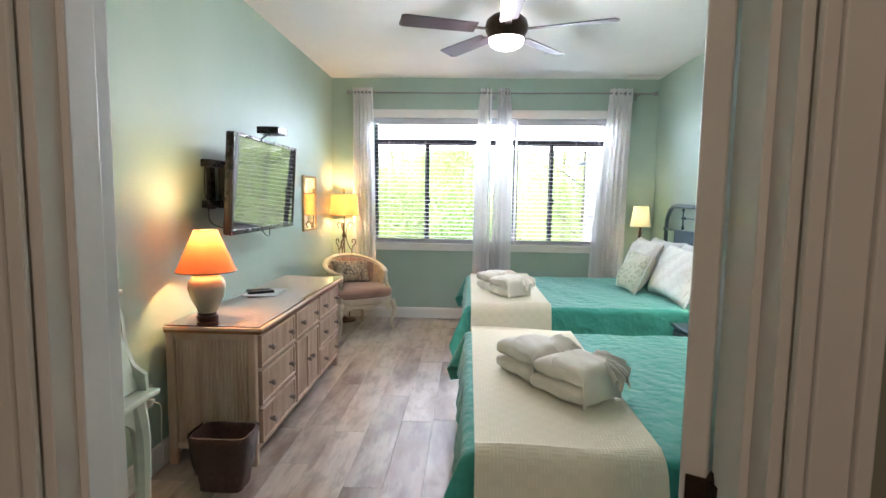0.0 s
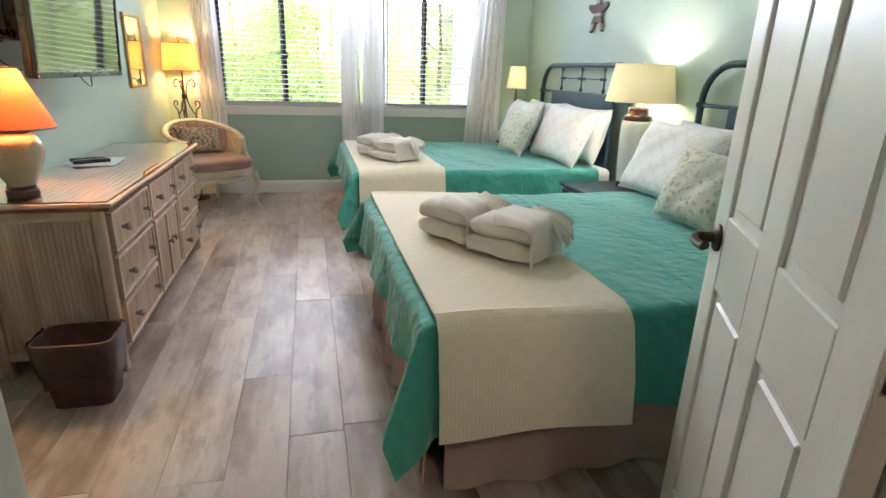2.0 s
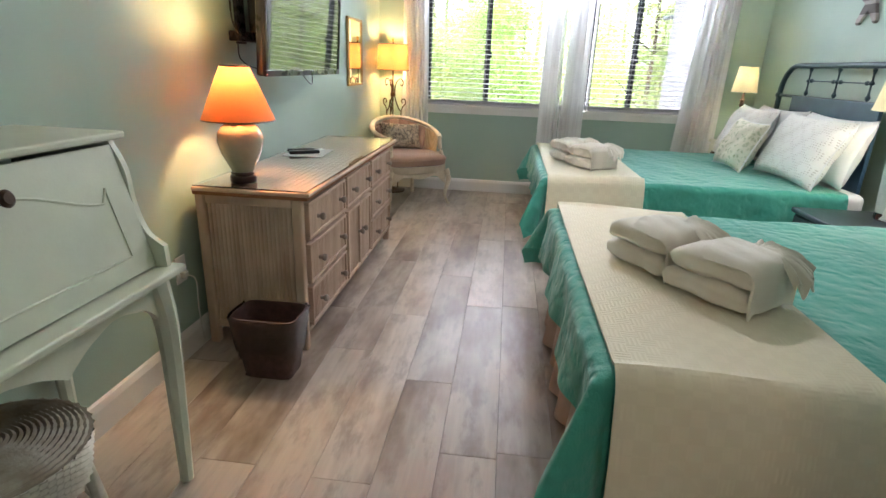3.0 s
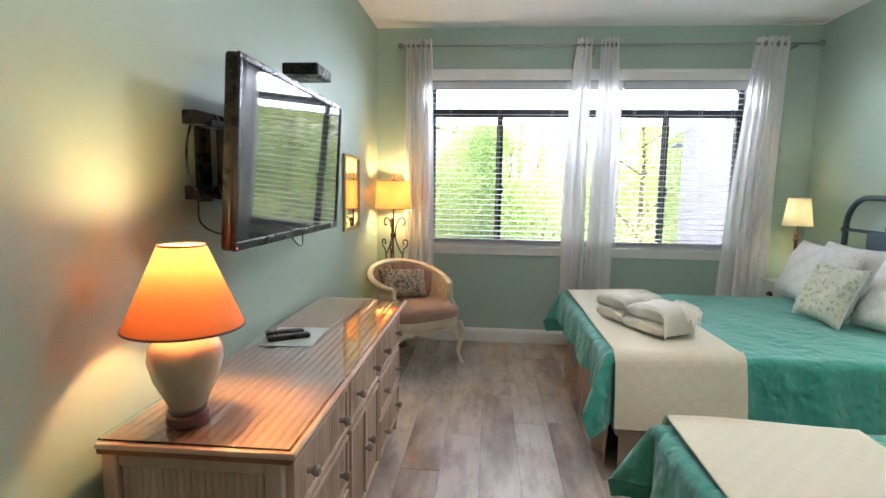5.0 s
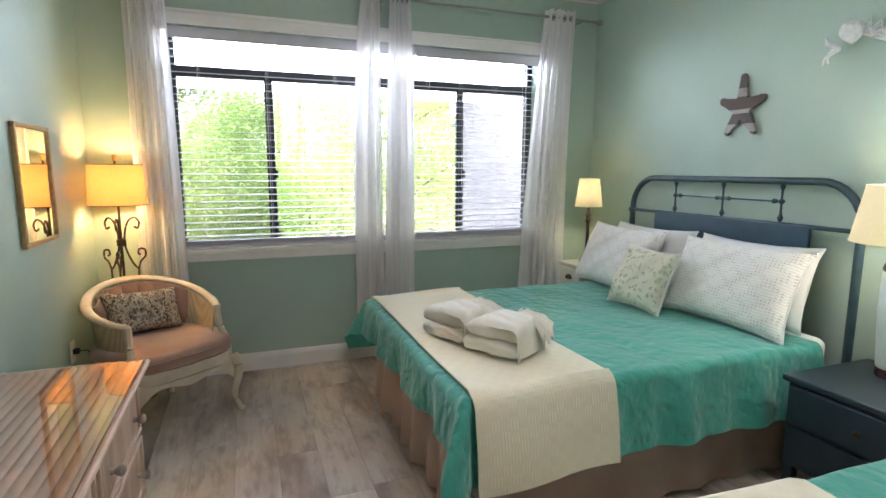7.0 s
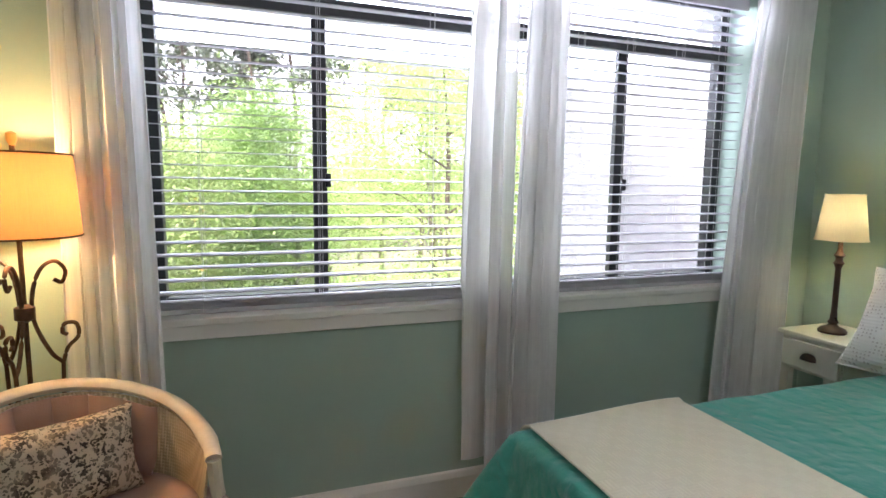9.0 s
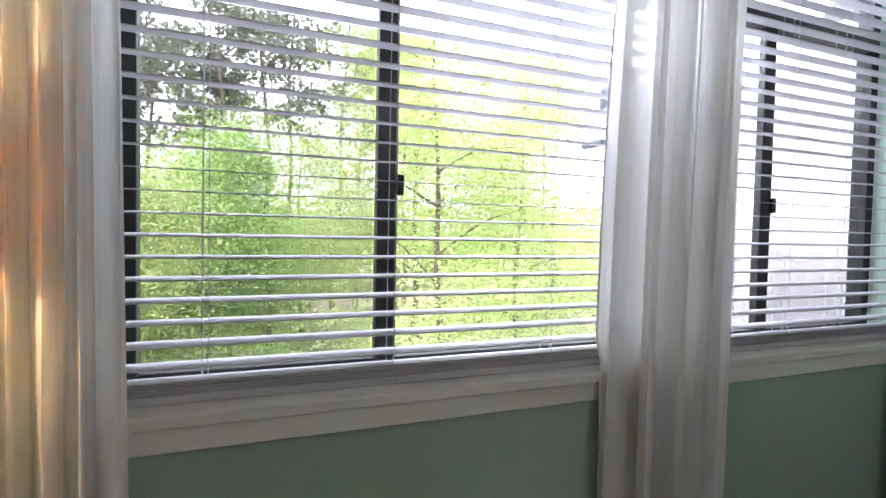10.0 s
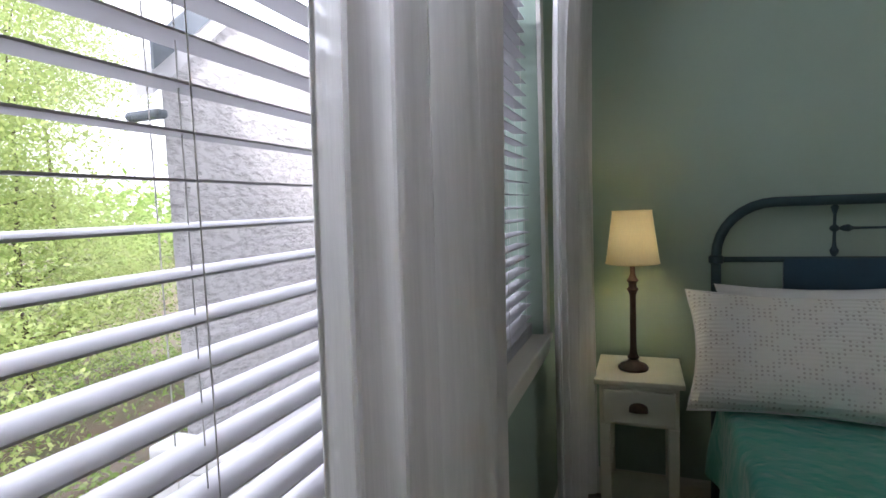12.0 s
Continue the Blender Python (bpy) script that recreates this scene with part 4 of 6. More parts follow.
def towel_pile(x, y, z, turn):
    """Two stacks of folded bath towels side by side, a washcloth over each with its end fanned into pleats."""
    for along, back, rz, seed in ((-0.140, 0.012, -4, 1), (0.140, -0.012, 3, 4)):
        tw = thing("folded_towel", pose(x, y, z, 0, 0, turn) @ pose(along, back, 0, 0, 0, rz), "white terry bath towels folded one on the other", "towel", "folded towels")
        quarter = Matrix.Rotation(radians(-90), 4, "Z")
        part("lower_towel", turned(towel(0.275, 0.235, 0.070, seed), quarter), TOWEL, tw, smooth=True)
        part("upper_towel", turned(towel(0.262, 0.220, 0.074, seed + 7, 0.066), Matrix.Rotation(radians(-86), 4, "Z")), TOWEL, tw, smooth=True)

        def wrap(u, v):
            """The cloth lies on the pile and falls over its end."""
            start = -0.085 + 0.05 * (1 - u) ** 2
            run = start + v * (0.262 - start)
            py = -0.098 + 0.205 * u - 0.012 * math.sin(v * 3.0) * (1 - u)
            edge = 0.108
            over = max(0.0, run - edge)
            turn = min(over / 0.030, math.pi / 2)
            px = min(run, edge) + 0.030 * math.sin(turn)
            zz = 0.143 - 0.030 * (1 - math.cos(turn)) - max(0.0, over - 0.047) * 0.97
            zz += 0.009 * math.sin(math.pi * u) - 0.016 * max(0.0, 1 - u / 0.12) ** 2 - 0.014 * max(0.0, 1 - v / 0.10) ** 2
            zz += 0.002 * math.sin(u * 17 + v * 9 + seed)
            return (px + 0.004 * math.sin(u * 9 + seed), py, zz)
        part("washcloth", sheet(40, 40, wrap, thickness=0.008), TOWEL, tw, "washcloth laid over the towels", True)

        def fan(u, v):
            """The gathered end of the cloth, spread in pleats round the far corner."""
            ang = radians(-8 + 128 * u)
            r = 0.045 + 0.104 * v * (1 + 0.10 * math.sin(u * 41 + seed))
            fold = math.sin(u * 11 * 2 * math.pi)
            zz = 0.150 + 0.014 * v - 0.085 * v ** 2 * (1 - 0.55 * u) + 0.023 * fold * v ** 1.2
            return (0.048 + r * math.cos(ang), 0.030 + r * math.sin(ang) * 0.95, zz)
        part("pleated_end", sheet(132, 10, fan, thickness=0.006), TOWEL, tw, "pleated fan of the washcloth's end", True)


towel_pile(1.940, 1.530, TOP + 0.022, -56)
towel_pile(1.860, 3.713, TOP + 0.022, -63)

# ---- dresser and what stands on it ----


def reeded(x0, x1, z0, z1, n, depth=0.006):
    """A reeded board in the xz plane, ridges towards -y."""
    def at(u, v):
        ph = (u * n) % 1.0
        return (x0 + (x1 - x0) * u, -depth * math.sin(ph * math.pi) ** 0.8, z0 + (z1 - z0) * v)
    bm = sheet(n * 6, 1, at)
    box(bm, x0, x1, 0.0005, 0.012, z0, z1)
    return bm


def dresser():
    """Local: x along the front (0..len), y into the cabinet, front at y = 0."""
    ln, dp, ht = 1.715, 0.47, 0.742
    d = thing("dresser", pose(0.505, 1.905, 0, 0, 0, 90), "whitewashed rattan dresser with reeded drawers and a glass top", "dresser")
    part("case", boxes((0.03, ln - 0.03, 0.014, dp - 0.01, 0.09, ht - 0.035)), WASHED, d)
    for x in (0.0, ln - 0.04):
        for y in (0.0, dp - 0.045):
            part("leg", boxes((x, x + 0.04, y, y + 0.045, 0, ht - 0.032), bevel=0.010, segments=3), WASHED, d)
    for x, rz in ((0.012, -90), (ln - 0.012, 90)):
        m = pose(x, dp / 2, 0, 0, 0, rz)
        part("end_panel", turned(reeded(-dp / 2 + 0.05, dp / 2 - 0.05, 0.12, ht - 0.075, 20), m), REED, d, "reeded end panel", True)
        part("end_rail", boxes((x - 0.006, x + 0.006, 0.045, dp - 0.045, ht - 0.075, ht - 0.034), bevel=0.003), WASHED, d)
        part("end_rail", boxes((x - 0.006, x + 0.006, 0.045, dp - 0.045, 0.085, 0.12), bevel=0.003), WASHED, d)
    part("front_rail", boxes((0.04, ln - 0.04, 0.002, 0.03, ht - 0.052, ht - 0.034), bevel=0.003), WASHED, d)
    part("base_rail", boxes((0.04, ln - 0.04, 0.002, 0.03, 0.078, 0.102), bevel=0.003), WASHED, d)
    cols = ((0.045, 0.585), (0.61, 1.105), (1.13, ln - 0.045))
    for a, b in (cols[0][1], cols[1][0]), (cols[1][1], cols[2][0]):
        part("stile", boxes((a, b, 0.0, 0.03, 0.09, ht - 0.036), bevel=0.005), WASHED, d)

    def knob(parent, x, z):
        bm = lathe([(0.010, 0), (0.008, 0.010), (0.014, 0.018), (0.017, 0.026), (0.013, 0.034), (0.004, 0.037)], 14)
        part("knob", turned(bm, pose(x, -0.014, z, 90, 0, 0)), KNOB, parent, "grey-brown turned knob", True)

    def drawer(x0, x1, z0, z1, knobs=2):
        dr = part("drawer", boxes((x0, x1, -0.016, 0.012, z0, z0 + 0.016), (x0, x1, -0.016, 0.012, z1 - 0.016, z1), (x0, x0 + 0.016, -0.016, 0.012, z0 + 0.016, z1 - 0.016), (x1 - 0.016, x1, -0.016, 0.012, z0 + 0.016, z1 - 0.016), bevel=0.003), WASHED, d)
        n = int((x1 - x0) / 0.020)
        part("reeded_front", turned(reeded(x0 + 0.016, x1 - 0.016, z0 + 0.016, z1 - 0.016, n, 0.005), Matrix.Translation((0, -0.004, 0))), REED, dr, "whitewashed reeded drawer front", True)
        for kx in ([x0 + (x1 - x0) * 0.2, x0 + (x1 - x0) * 0.8] if knobs == 2 else [knobs]):
            knob(dr, kx, (z0 + z1) / 2)

    zs = ((0.110, 0.295), (0.313, 0.498), (0.516, 0.686))
    for a, b in (cols[0], cols[2]):
        for z0, z1 in zs:
            drawer(a + 0.004, b - 0.004, z0, z1)
    drawer(cols[1][0] + 0.004, cols[1][1] - 0.004, 0.516, 0.686)
    mid = (cols[1][0] + cols[1][1]) / 2
    for x0, x1, kx in ((cols[1][0] + 0.004, mid - 0.002, mid - 0.035), (mid + 0.002, cols[1][1] - 0.004, mid + 0.035)):
        dr = part("cupboard_door", boxes((x0, x1, -0.018, 0.012, 0.110, 0.128), (x0, x1, -0.018, 0.012, 0.48, 0.498), (x0, x0 + 0.018, -0.018, 0.012, 0.128, 0.48), (x1 - 0.018, x1, -0.018, 0.012, 0.128, 0.48), bevel=0.003), WASHED, d)
        part("reeded_front", turned(reeded(x0 + 0.018, x1 - 0.018, 0.128, 0.48, 10, 0.005), Matrix.Translation((0, -0.004, 0))), REED, dr, smooth=True)
        knob(dr, kx, 0.33)

    def top(u, v):
        ph = (v * 17) % 1.0
        return (-0.02 + (ln + 0.04) * u, -0.036 + (dp + 0.036 - 0.004) * v, ht - 0.010 + 0.006 * math.sin(ph * math.pi) ** 0.7)
    bm = sheet(24, 136, top)
    box(bm, -0.02, ln + 0.02, -0.036, dp - 0.004, ht - 0.034, ht - 0.012, 0.006)
    part("top", bm, RATTAN_TOP, d, "orange-brown woven rattan top", True)
    part("rim", tube([(-0.022, dp - 0.01, ht - 0.008), (-0.022, -0.038, ht - 0.008), (ln + 0.022, -0.038, ht - 0.008), (ln + 0.022, dp - 0.01, ht - 0.008)], 0.009, 8), WASHED, d, smooth=True)
    part("glass_top", boxes((-0.016, ln + 0.016, -0.030, dp - 0.008, ht + 0.0015, ht + 0.0065), bevel=0.0015), TOP_GLASS, d, "clear glass sheet").visible_shadow = False
    return d


dresser()
DT = 0.7495


def shade(r0, r1, h, z, material, parent, trim=None, seg=40):
    """A cloth shade, open above and below: bottom radius r0, top r1, with rolled rims."""
    bm = lathe([(r0, 0), (r1, h)], seg, (0, 0, z), cap=False)
    ob = part("shade", bm, material, parent, smooth=True)
    for r, zz in ((r0, z), (r1, z + h)):
        ring = [(r * math.cos(k * math.pi / 20), r * math.sin(k * math.pi / 20), zz) for k in range(41)]
        part("rim", tube(ring, 0.003, 6), trim or material, ob, smooth=True)
    for k in range(3):
        a = k * 2.094
        part("spider", tube([(0, 0, z + h - 0.02), (r1 * 0.98 * math.cos(a), r1 * 0.98 * math.sin(a), z + h - 0.004)], 0.0018, 5), BRASS, ob)
    return ob


lamp_a = thing("table_lamp", pose(0.214, 2.005, DT), "lit ginger-jar lamp with a terracotta cone shade on the dresser", "lamp")
part("stand", lathe([(0.052, 0), (0.056, 0.008), (0.054, 0.028), (0.046, 0.034), (0.050, 0.040), (0.048, 0.046)], 28), LAMP_BASE, lamp_a, "dark lacquered foot", True)
part("jar", lathe([(0.044, 0.046), (0.058, 0.075), (0.082, 0.125), (0.094, 0.175), (0.090, 0.208), (0.070, 0.236), (0.050, 0.246), (0.046, 0.252)], 36), CERAMIC, lamp_a, "grey-green glazed jar", True)
part("cap", lathe([(0.060, 0.250), (0.064, 0.256), (0.060, 0.268), (0.030, 0.276), (0.014, 0.282), (0.012, 0.30)], 28), BRASS, lamp_a, "brass cap", True)
shade(0.148, 0.058, 0.212, 0.262, SHADE_ORANGE, lamp_a, LAMP_BASE)

mat_ob = thing("paper_mat", pose(0.20, 2.83, DT, 0, 0, 4), "pale sheet of paper lying on the dresser glass", "paper")
part("sheet", boxes((-0.11, 0.11, -0.14, 0.14, 0, 0.0015)), PAPER, mat_ob)
for x, y, rz, ln in ((0.190, 2.785, -56, 0.17), (0.150, 2.845, -60, 0.155)):
    rc = thing("remote_control", pose(x, y, DT + 0.0018, 0, 0, rz), "black television remote lying on the paper", "remote control", "remotes")
    part("body", boxes((-0.022, 0.022, -ln / 2, ln / 2, 0, 0.019), bevel=0.006, segments=3), BLACK, rc, smooth=True)
    for i in range(5):
        for j in range(3):
            part("button", boxes((-0.013 + j * 0.0105, -0.007 + j * 0.0105, -ln / 2 + 0.025 + i * 0.016, -ln / 2 + 0.033 + i * 0.016, 0.0188, 0.0208), bevel=0.001, segments=1), KNOB, rc)

# television on its wall bracket
tv = thing("television", pose(0.262, 2.757, 1.469, 0, 3.2, 0), "flat black television on a wall arm, switched off", "television")
part("case", boxes((-0.045, -0.006, -0.535, 0.535, -0.29, 0.29), bevel=0.012, segments=3), BLACK, tv, smooth=True)
part("bezel", boxes((-0.008, 0.004, -0.535, 0.535, 0.270, 0.29), (-0.008, 0.004, -0.535, 0.535, -0.29, -0.262), (-0.008, 0.004, -0.535, -0.515, -0.262, 0.270), (-0.008, 0.004, 0.515, 0.535, -0.262, 0.270), bevel=0.003), BLACK, tv)
part("screen", boxes((-0.0055, -0.002, -0.516, 0.516, -0.263, 0.271)), SCREEN, tv, "glossy dark screen")
part("indicator", boxes((0.003, 0.005, -0.528, -0.522, -0.282, -0.277)), RED_LED, tv)
mount = thing("tv_mount", pose(0, 2.757, 1.469), "black folding wall bracket behind the television", "wall bracket")
part("wall_plate", boxes((0, 0.018, -0.30, -0.22, -0.15, 0.15), bevel=0.003), BLACK, mount)
for z in (-0.14, 0.10):
    part("arm", boxes((0.018, 0.07, -0.40, -0.10, z, z + 0.045), bevel=0.005), BLACK, mount)
part("arm", boxes((0.06, 0.16, -0.26, -0.20, -0.10, 0.10), bevel=0.006), BLACK, mount)
part("swivel_body", boxes((0.03, 0.165, -0.215, 0.02, -0.115, 0.115), bevel=0.010), BLACK, mount)
part("tv_plate", boxes((0.16, 0.212, -0.24, 0.20, -0.13, 0.13), bevel=0.004), BLACK, mount)
part("cable", tube(spline([(0.03, -0.36, 0.12), (0.09, -0.50, 0.02), (0.11, -0.52, -0.08), (0.10, -0.40, -0.13), (0.16, -0.25, -0.14)], 8), 0.004, 6), BLACK, mount, smooth=True)
part("cable", tube(spline([(0.03, -0.34, -0.14), (0.05, -0.36, -0.22), (0.10, -0.30, -0.26), (0.18, -0.18, -0.255)], 8), 0.003, 6), BLACK, mount, smooth=True)
part("cable", tube(spline([(0.19, 0.02, -0.27), (0.22, 0.06, -0.325), (0.22, 0.12, -0.335), (0.20, 0.18, -0.28)], 8), 0.003, 6), BLACK, mount, smooth=True)
cbox = thing("cable_box", pose(0.235, 2.86, 1.758), "small black receiver box held above the television", "receiver")
part("shelf_arm", tube([(0.0, -0.16, 0.0), (0.01, -0.05, 0.045), (0.01, 0.06, 0.055)], 0.006, 8), BLACK, cbox)
part("box", boxes((-0.06, 0.085, -0.06, 0.125, 0.055, 0.10), bevel=0.006), BLACK, cbox)

# narrow gilt mirror
mir = thing("wall_mirror", pose(0.0, 4.505, 1.333), "narrow gilt-framed mirror hanging on the wall", "mirror")
fw, fh = 0.213, 0.267
part("frame", boxes((0.0, 0.022, -fw, fw, fh - 0.02, fh), (0.0, 0.022, -fw, fw, -fh, -fh + 0.02), (0.0, 0.022, -fw, -fw + 0.02, -fh + 0.02, fh - 0.02), (0.0, 0.022, fw - 0.02, fw, -fh + 0.02, fh - 0.02), bevel=0.005), GOLD_FRAME, mir)
part("glass", boxes((0.002, 0.012, -fw + 0.018, fw - 0.018, -fh + 0.018, fh - 0.018)), MIRROR, mir)

# basket with a clear liner
bk = thing("waste_basket", pose(0.415, 1.735, 0), "small brown woven waste basket with a clear liner", "waste basket")


def tapered(w0, d0, w1, d1, z0, z1, rows, amp=0.0):
    def at(u, v):
        a = u * 2 * math.pi
        c, s = math.cos(a), math.sin(a)
        w, d = (w0 + (w1 - w0) * v) / 2, (d0 + (d1 - d0) * v) / 2
        k = 1 + amp * math.sin(u * 60 * math.pi + (int(v * rows) % 2) * math.pi)
        return (w * math.copysign(abs(c) ** 0.35, c) * k, d * math.copysign(abs(s) ** 0.35, s) * k, z0 + (z1 - z0) * v)
    return at


bm = sheet(120, 14, tapered(0.20, 0.145, 0.275, 0.195, 0.0, 0.275, 14, 0.016))
bmesh.ops.remove_doubles(bm, verts=bm.verts[:], dist=0.0005)
bm.normal_update()
bmesh.ops.solidify(bm, geom=bm.faces[:], thickness=0.006)
box(bm, -0.095, 0.095, -0.067, 0.067, 0.002, 0.012)
part("basket", bm, BASKET, bk, smooth=True)
bm = sheet(80, 6, lambda u, v: tuple(c * (1.05 + 0.022 * math.sin(u * 70 + v * 9) + 0.012 * math.sin(u * 163 - v * 17)) if i < 2 else c for i, c in enumerate(tapered(0.235, 0.17, 0.28, 0.2, 0.10 + 0.02 * math.sin(u * 18), 0.279, 6)(u, v))))
part("liner", bm, BAG, bk, "clear plastic liner turned over the rim", True)

outlet = thing("wall_outlet", pose(0.0, 1.80, 0.40), "ivory wall outlet with a white cord plugged in", "outlet")
part("plate", boxes((0, 0.006, -0.036, 0.036, -0.058, 0.058), bevel=0.002), TRIM, outlet)
part("plug", boxes((0.006, 0.03, -0.014, 0.014, -0.034, -0.008), bevel=0.004), TRIM, outlet)
part("cord", tube(spline([(0.03, 0, -0.02), (0.06, 0.01, -0.05), (0.045, 0.03, -0.20), (0.03, 0.07, -0.36)], 8), 0.003, 6), TRIM, outlet, smooth=True)

outlet_b = thing("wall_outlet", pose(0.0, 4.80, 0.45), "ivory wall outlet with a black plug beside the tub chair", "outlet")
part("plate", boxes((0, 0.006, -0.036, 0.036, -0.058, 0.058), bevel=0.002), TRIM, outlet_b)
part("plug", boxes((0.006, 0.036, -0.016, 0.016, -0.012, 0.016), bevel=0.005), BLACK, outlet_b, "black plug")
part("cord", tube(spline([(0.036, 0, 0.002), (0.07, 0.02, -0.01), (0.075, 0.07, -0.10), (0.05, 0.16, -0.30), (0.05, 0.26, -0.435)], 8), 0.003, 6), BLACK, outlet_b, smooth=True)

# ---- writing desk, stool and canvas ----


def cabriole(top, knee, foot, w0, w1, bm=None):
    pts = spline([top, knee, ((knee[0] + foot[0]) / 2 - (foot[0] - knee[0]) * 0.18, (knee[1] + foot[1]) / 2 - (foot[1] - knee[1]) * 0.18, (knee[2] + foot[2]) / 2), foot], 8)
    n = len(pts)
    return tube(pts, [w0 + (w1 - w0) * (i / (n - 1)) ** 0.7 for i in range(n)], 8, bm)


def desk():
    """Local: x towards the room, y along the wall; wall at x = 0."""
    d = thing("writing_desk", pose(0.012, 0.76, 0), "cream painted drop-front writing desk on curved legs", "desk")
    w, dp, h = 0.385, 0.42, 0.70
    part("desktop", boxes((0, dp + 0.02, -w - 0.02, w + 0.02, h - 0.022, h), bevel=0.007, segments=3), DESK_PAINT, d)
    for s in (-1, 1):
        part("front_leg", cabriole((dp - 0.045, s * (w - 0.045), h - 0.022), (dp - 0.03, s * (w - 0.03), 0.52), (dp - 0.020, s * (w - 0.055), 0.0), 0.042, 0.020), DESK_PAINT, d, smooth=True)
        part("back_leg", tube([(0.03, s * (w - 0.04), h - 0.02), (0.03, s * (w - 0.04), 0.0)], [0.028, 0.018], 8), DESK_PAINT, d, smooth=True)
        part("side_apron", boxes((0.05, dp - 0.06, s * (w - 0.03) - 0.009, s * (w - 0.03) + 0.009, h - 0.12, h - 0.022), bevel=0.003), DESK_PAINT, d)

    bm = bmesh.new()
    n = 56
    cols = []
    for i in range(n + 1):
        k = abs(2 * i / n - 1)
        low = 0.062 + 0.05 * max(0.0, 1 - k / 0.28) ** 1.3 if k < 0.28 else 0.062 + 0.075 * max(0.0, (k - 0.72) / 0.28) ** 2 - 0.018 * math.sin((k - 0.28) / 0.44 * math.pi) * (k < 0.72)
        y = (2 * i / n - 1) * (w - 0.05)
        cols.append([bm.verts.new((x, y, z)) for x in (dp - 0.045, dp - 0.027) for z in (h - 0.023, h - 0.022 - low)])
    for a, b in zip(cols, cols[1:]):
        for p, q in ((0, 1), (1, 3), (3, 2), (2, 0)):
            bm.faces.new((a[p], a[q], b[q], b[p]))
    for c in (cols[0], cols[-1]):
        bm.faces.new((c[0], c[1], c[3], c[2]))
    part("front_apron", bm, DESK_PAINT, d, "scalloped apron")
    for s in (-1, 1):
        y = s * (w - 0.012)
        bm = bmesh.new()
        prof = [(0.0, h), (dp - 0.01, h)] + [(q.x, q.y) for q in spline([(dp - 0.012, h + 0.06, 0), (dp - 0.06, h + 0.10, 0), (dp - 0.085, h + 0.18, 0), (dp - 0.095, h + 0.27, 0), (dp - 0.13, h + 0.345, 0)], 6)] + [(0.0, h + 0.345)]
        f = [[bm.verts.new((px, y + t, pz)) for px, pz in prof] for t in (-0.009, 0.009)]
        bm.faces.new(f[0])
        bm.faces.new(list(reversed(f[1])))
        for i in range(len(prof)):
            j = (i + 1) % len(prof)
            bm.faces.new((f[0][i], f[0][j], f[1][j], f[1][i]))
        part("side_panel", bm, DESK_PAINT, d)
    part("hutch_top", boxes((-0.004, dp - 0.10, -w - 0.012, w + 0.012, h + 0.345, h + 0.365), bevel=0.006, segments=3), DESK_PAINT, d)
    # the sloping flap with a routed panel and knob
    tilt = math.degrees(math.atan2(0.085, 0.335))
    flap = part("drop_front", boxes((-0.009, 0.009, -w + 0.024, w - 0.024, 0.004, 0.342), bevel=0.003), DESK_PAINT, d, "closed drop front")
    flap.matrix_basis = pose(dp - 0.045, 0, h, 0, -tilt, 0)
    a, b = w - 0.10, 0.055
    path = [(0.0095, -a, b), (0.0095, -a, 0.235)] + [(0.0095, -a + 2 * a * i / 24, 0.25 + 0.035 * math.cos((i / 12 - 1) * math.pi) * (1 if 0 < i < 24 else 0.0) - 0.012) for i in range(0, 25)] + [(0.0095, a, 0.235), (0.0095, a, b), (0.0095, -a, b)]
    part("panel_bead", tube(path, 0.0035, 6), DESK_PAINT, flap)
    bm = lathe([(0.009, 0), (0.007, 0.012), (0.016, 0.022), (0.019, 0.030), (0.012, 0.037)], 16)
    part("knob", turned(bm, pose(0.009, 0, 0.275, 0, 90, 0)), BRONZE, flap, "dark round knob", True)
    return d


desk()

stool = thing("wicker_stool", pose(0.265, 0.665, 0), "round white wicker stool with a brown woven seat under the desk", "stool")
part("seat", lathe([(0.012 + 0.182 * i / 30, 0.453 - 0.024 * (i / 30) ** 4 + 0.0028 * (-1) ** i) for i in range(31)], 80, ribs=40, depth=0.006), WICKER_SEAT, stool, "brown woven seat", True)
bm = sheet(144, 14, lambda u, v: ((0.195 - 0.02 * v + 0.004 * math.sin(u * 72 * math.pi + (int(v * 14) % 2) * math.pi)) * math.cos(u * 2 * math.pi), (0.195 - 0.02 * v + 0.004 * math.sin(u * 72 * math.pi + (int(v * 14) % 2) * math.pi)) * math.sin(u * 2 * math.pi), 0.432 - 0.115 * v))
part("woven_band", bm, WICKER, stool, smooth=True)
for k in range(4):
    a = radians(45 + 90 * k)
    c, s = math.cos(a), math.sin(a)
    part("leg", tube([(0.15 * c, 0.15 * s, 0.40), (0.205 * c, 0.205 * s, 0.0)], 0.016, 10), WICKER, stool, smooth=True)
    a2 = a + radians(90)
    part("stretcher", tube([(0.19 * c, 0.19 * s, 0.12), (0.19 * math.cos(a2), 0.19 * math.sin(a2), 0.12)], 0.009, 8), WICKER, stool, smooth=True)
    part("arch", tube(spline([(0.185 * c, 0.185 * s, 0.16), (0.13 * (c + math.cos(a2)) * 0.75, 0.13 * (s + math.sin(a2)) * 0.75, 0.30), (0.185 * math.cos(a2), 0.185 * math.sin(a2), 0.16)], 6), 0.008, 8), WICKER, stool, smooth=True)

art = thing("canvas_print", pose(0.0, 0.74, 1.44), "grey and brown canvas print hung over the desk", "picture")
part("canvas", boxes((0.001, 0.03, -0.29, 0.29, -0.28, 0.28), bevel=0.004), CANVAS, art)

# ---- chair corner ----


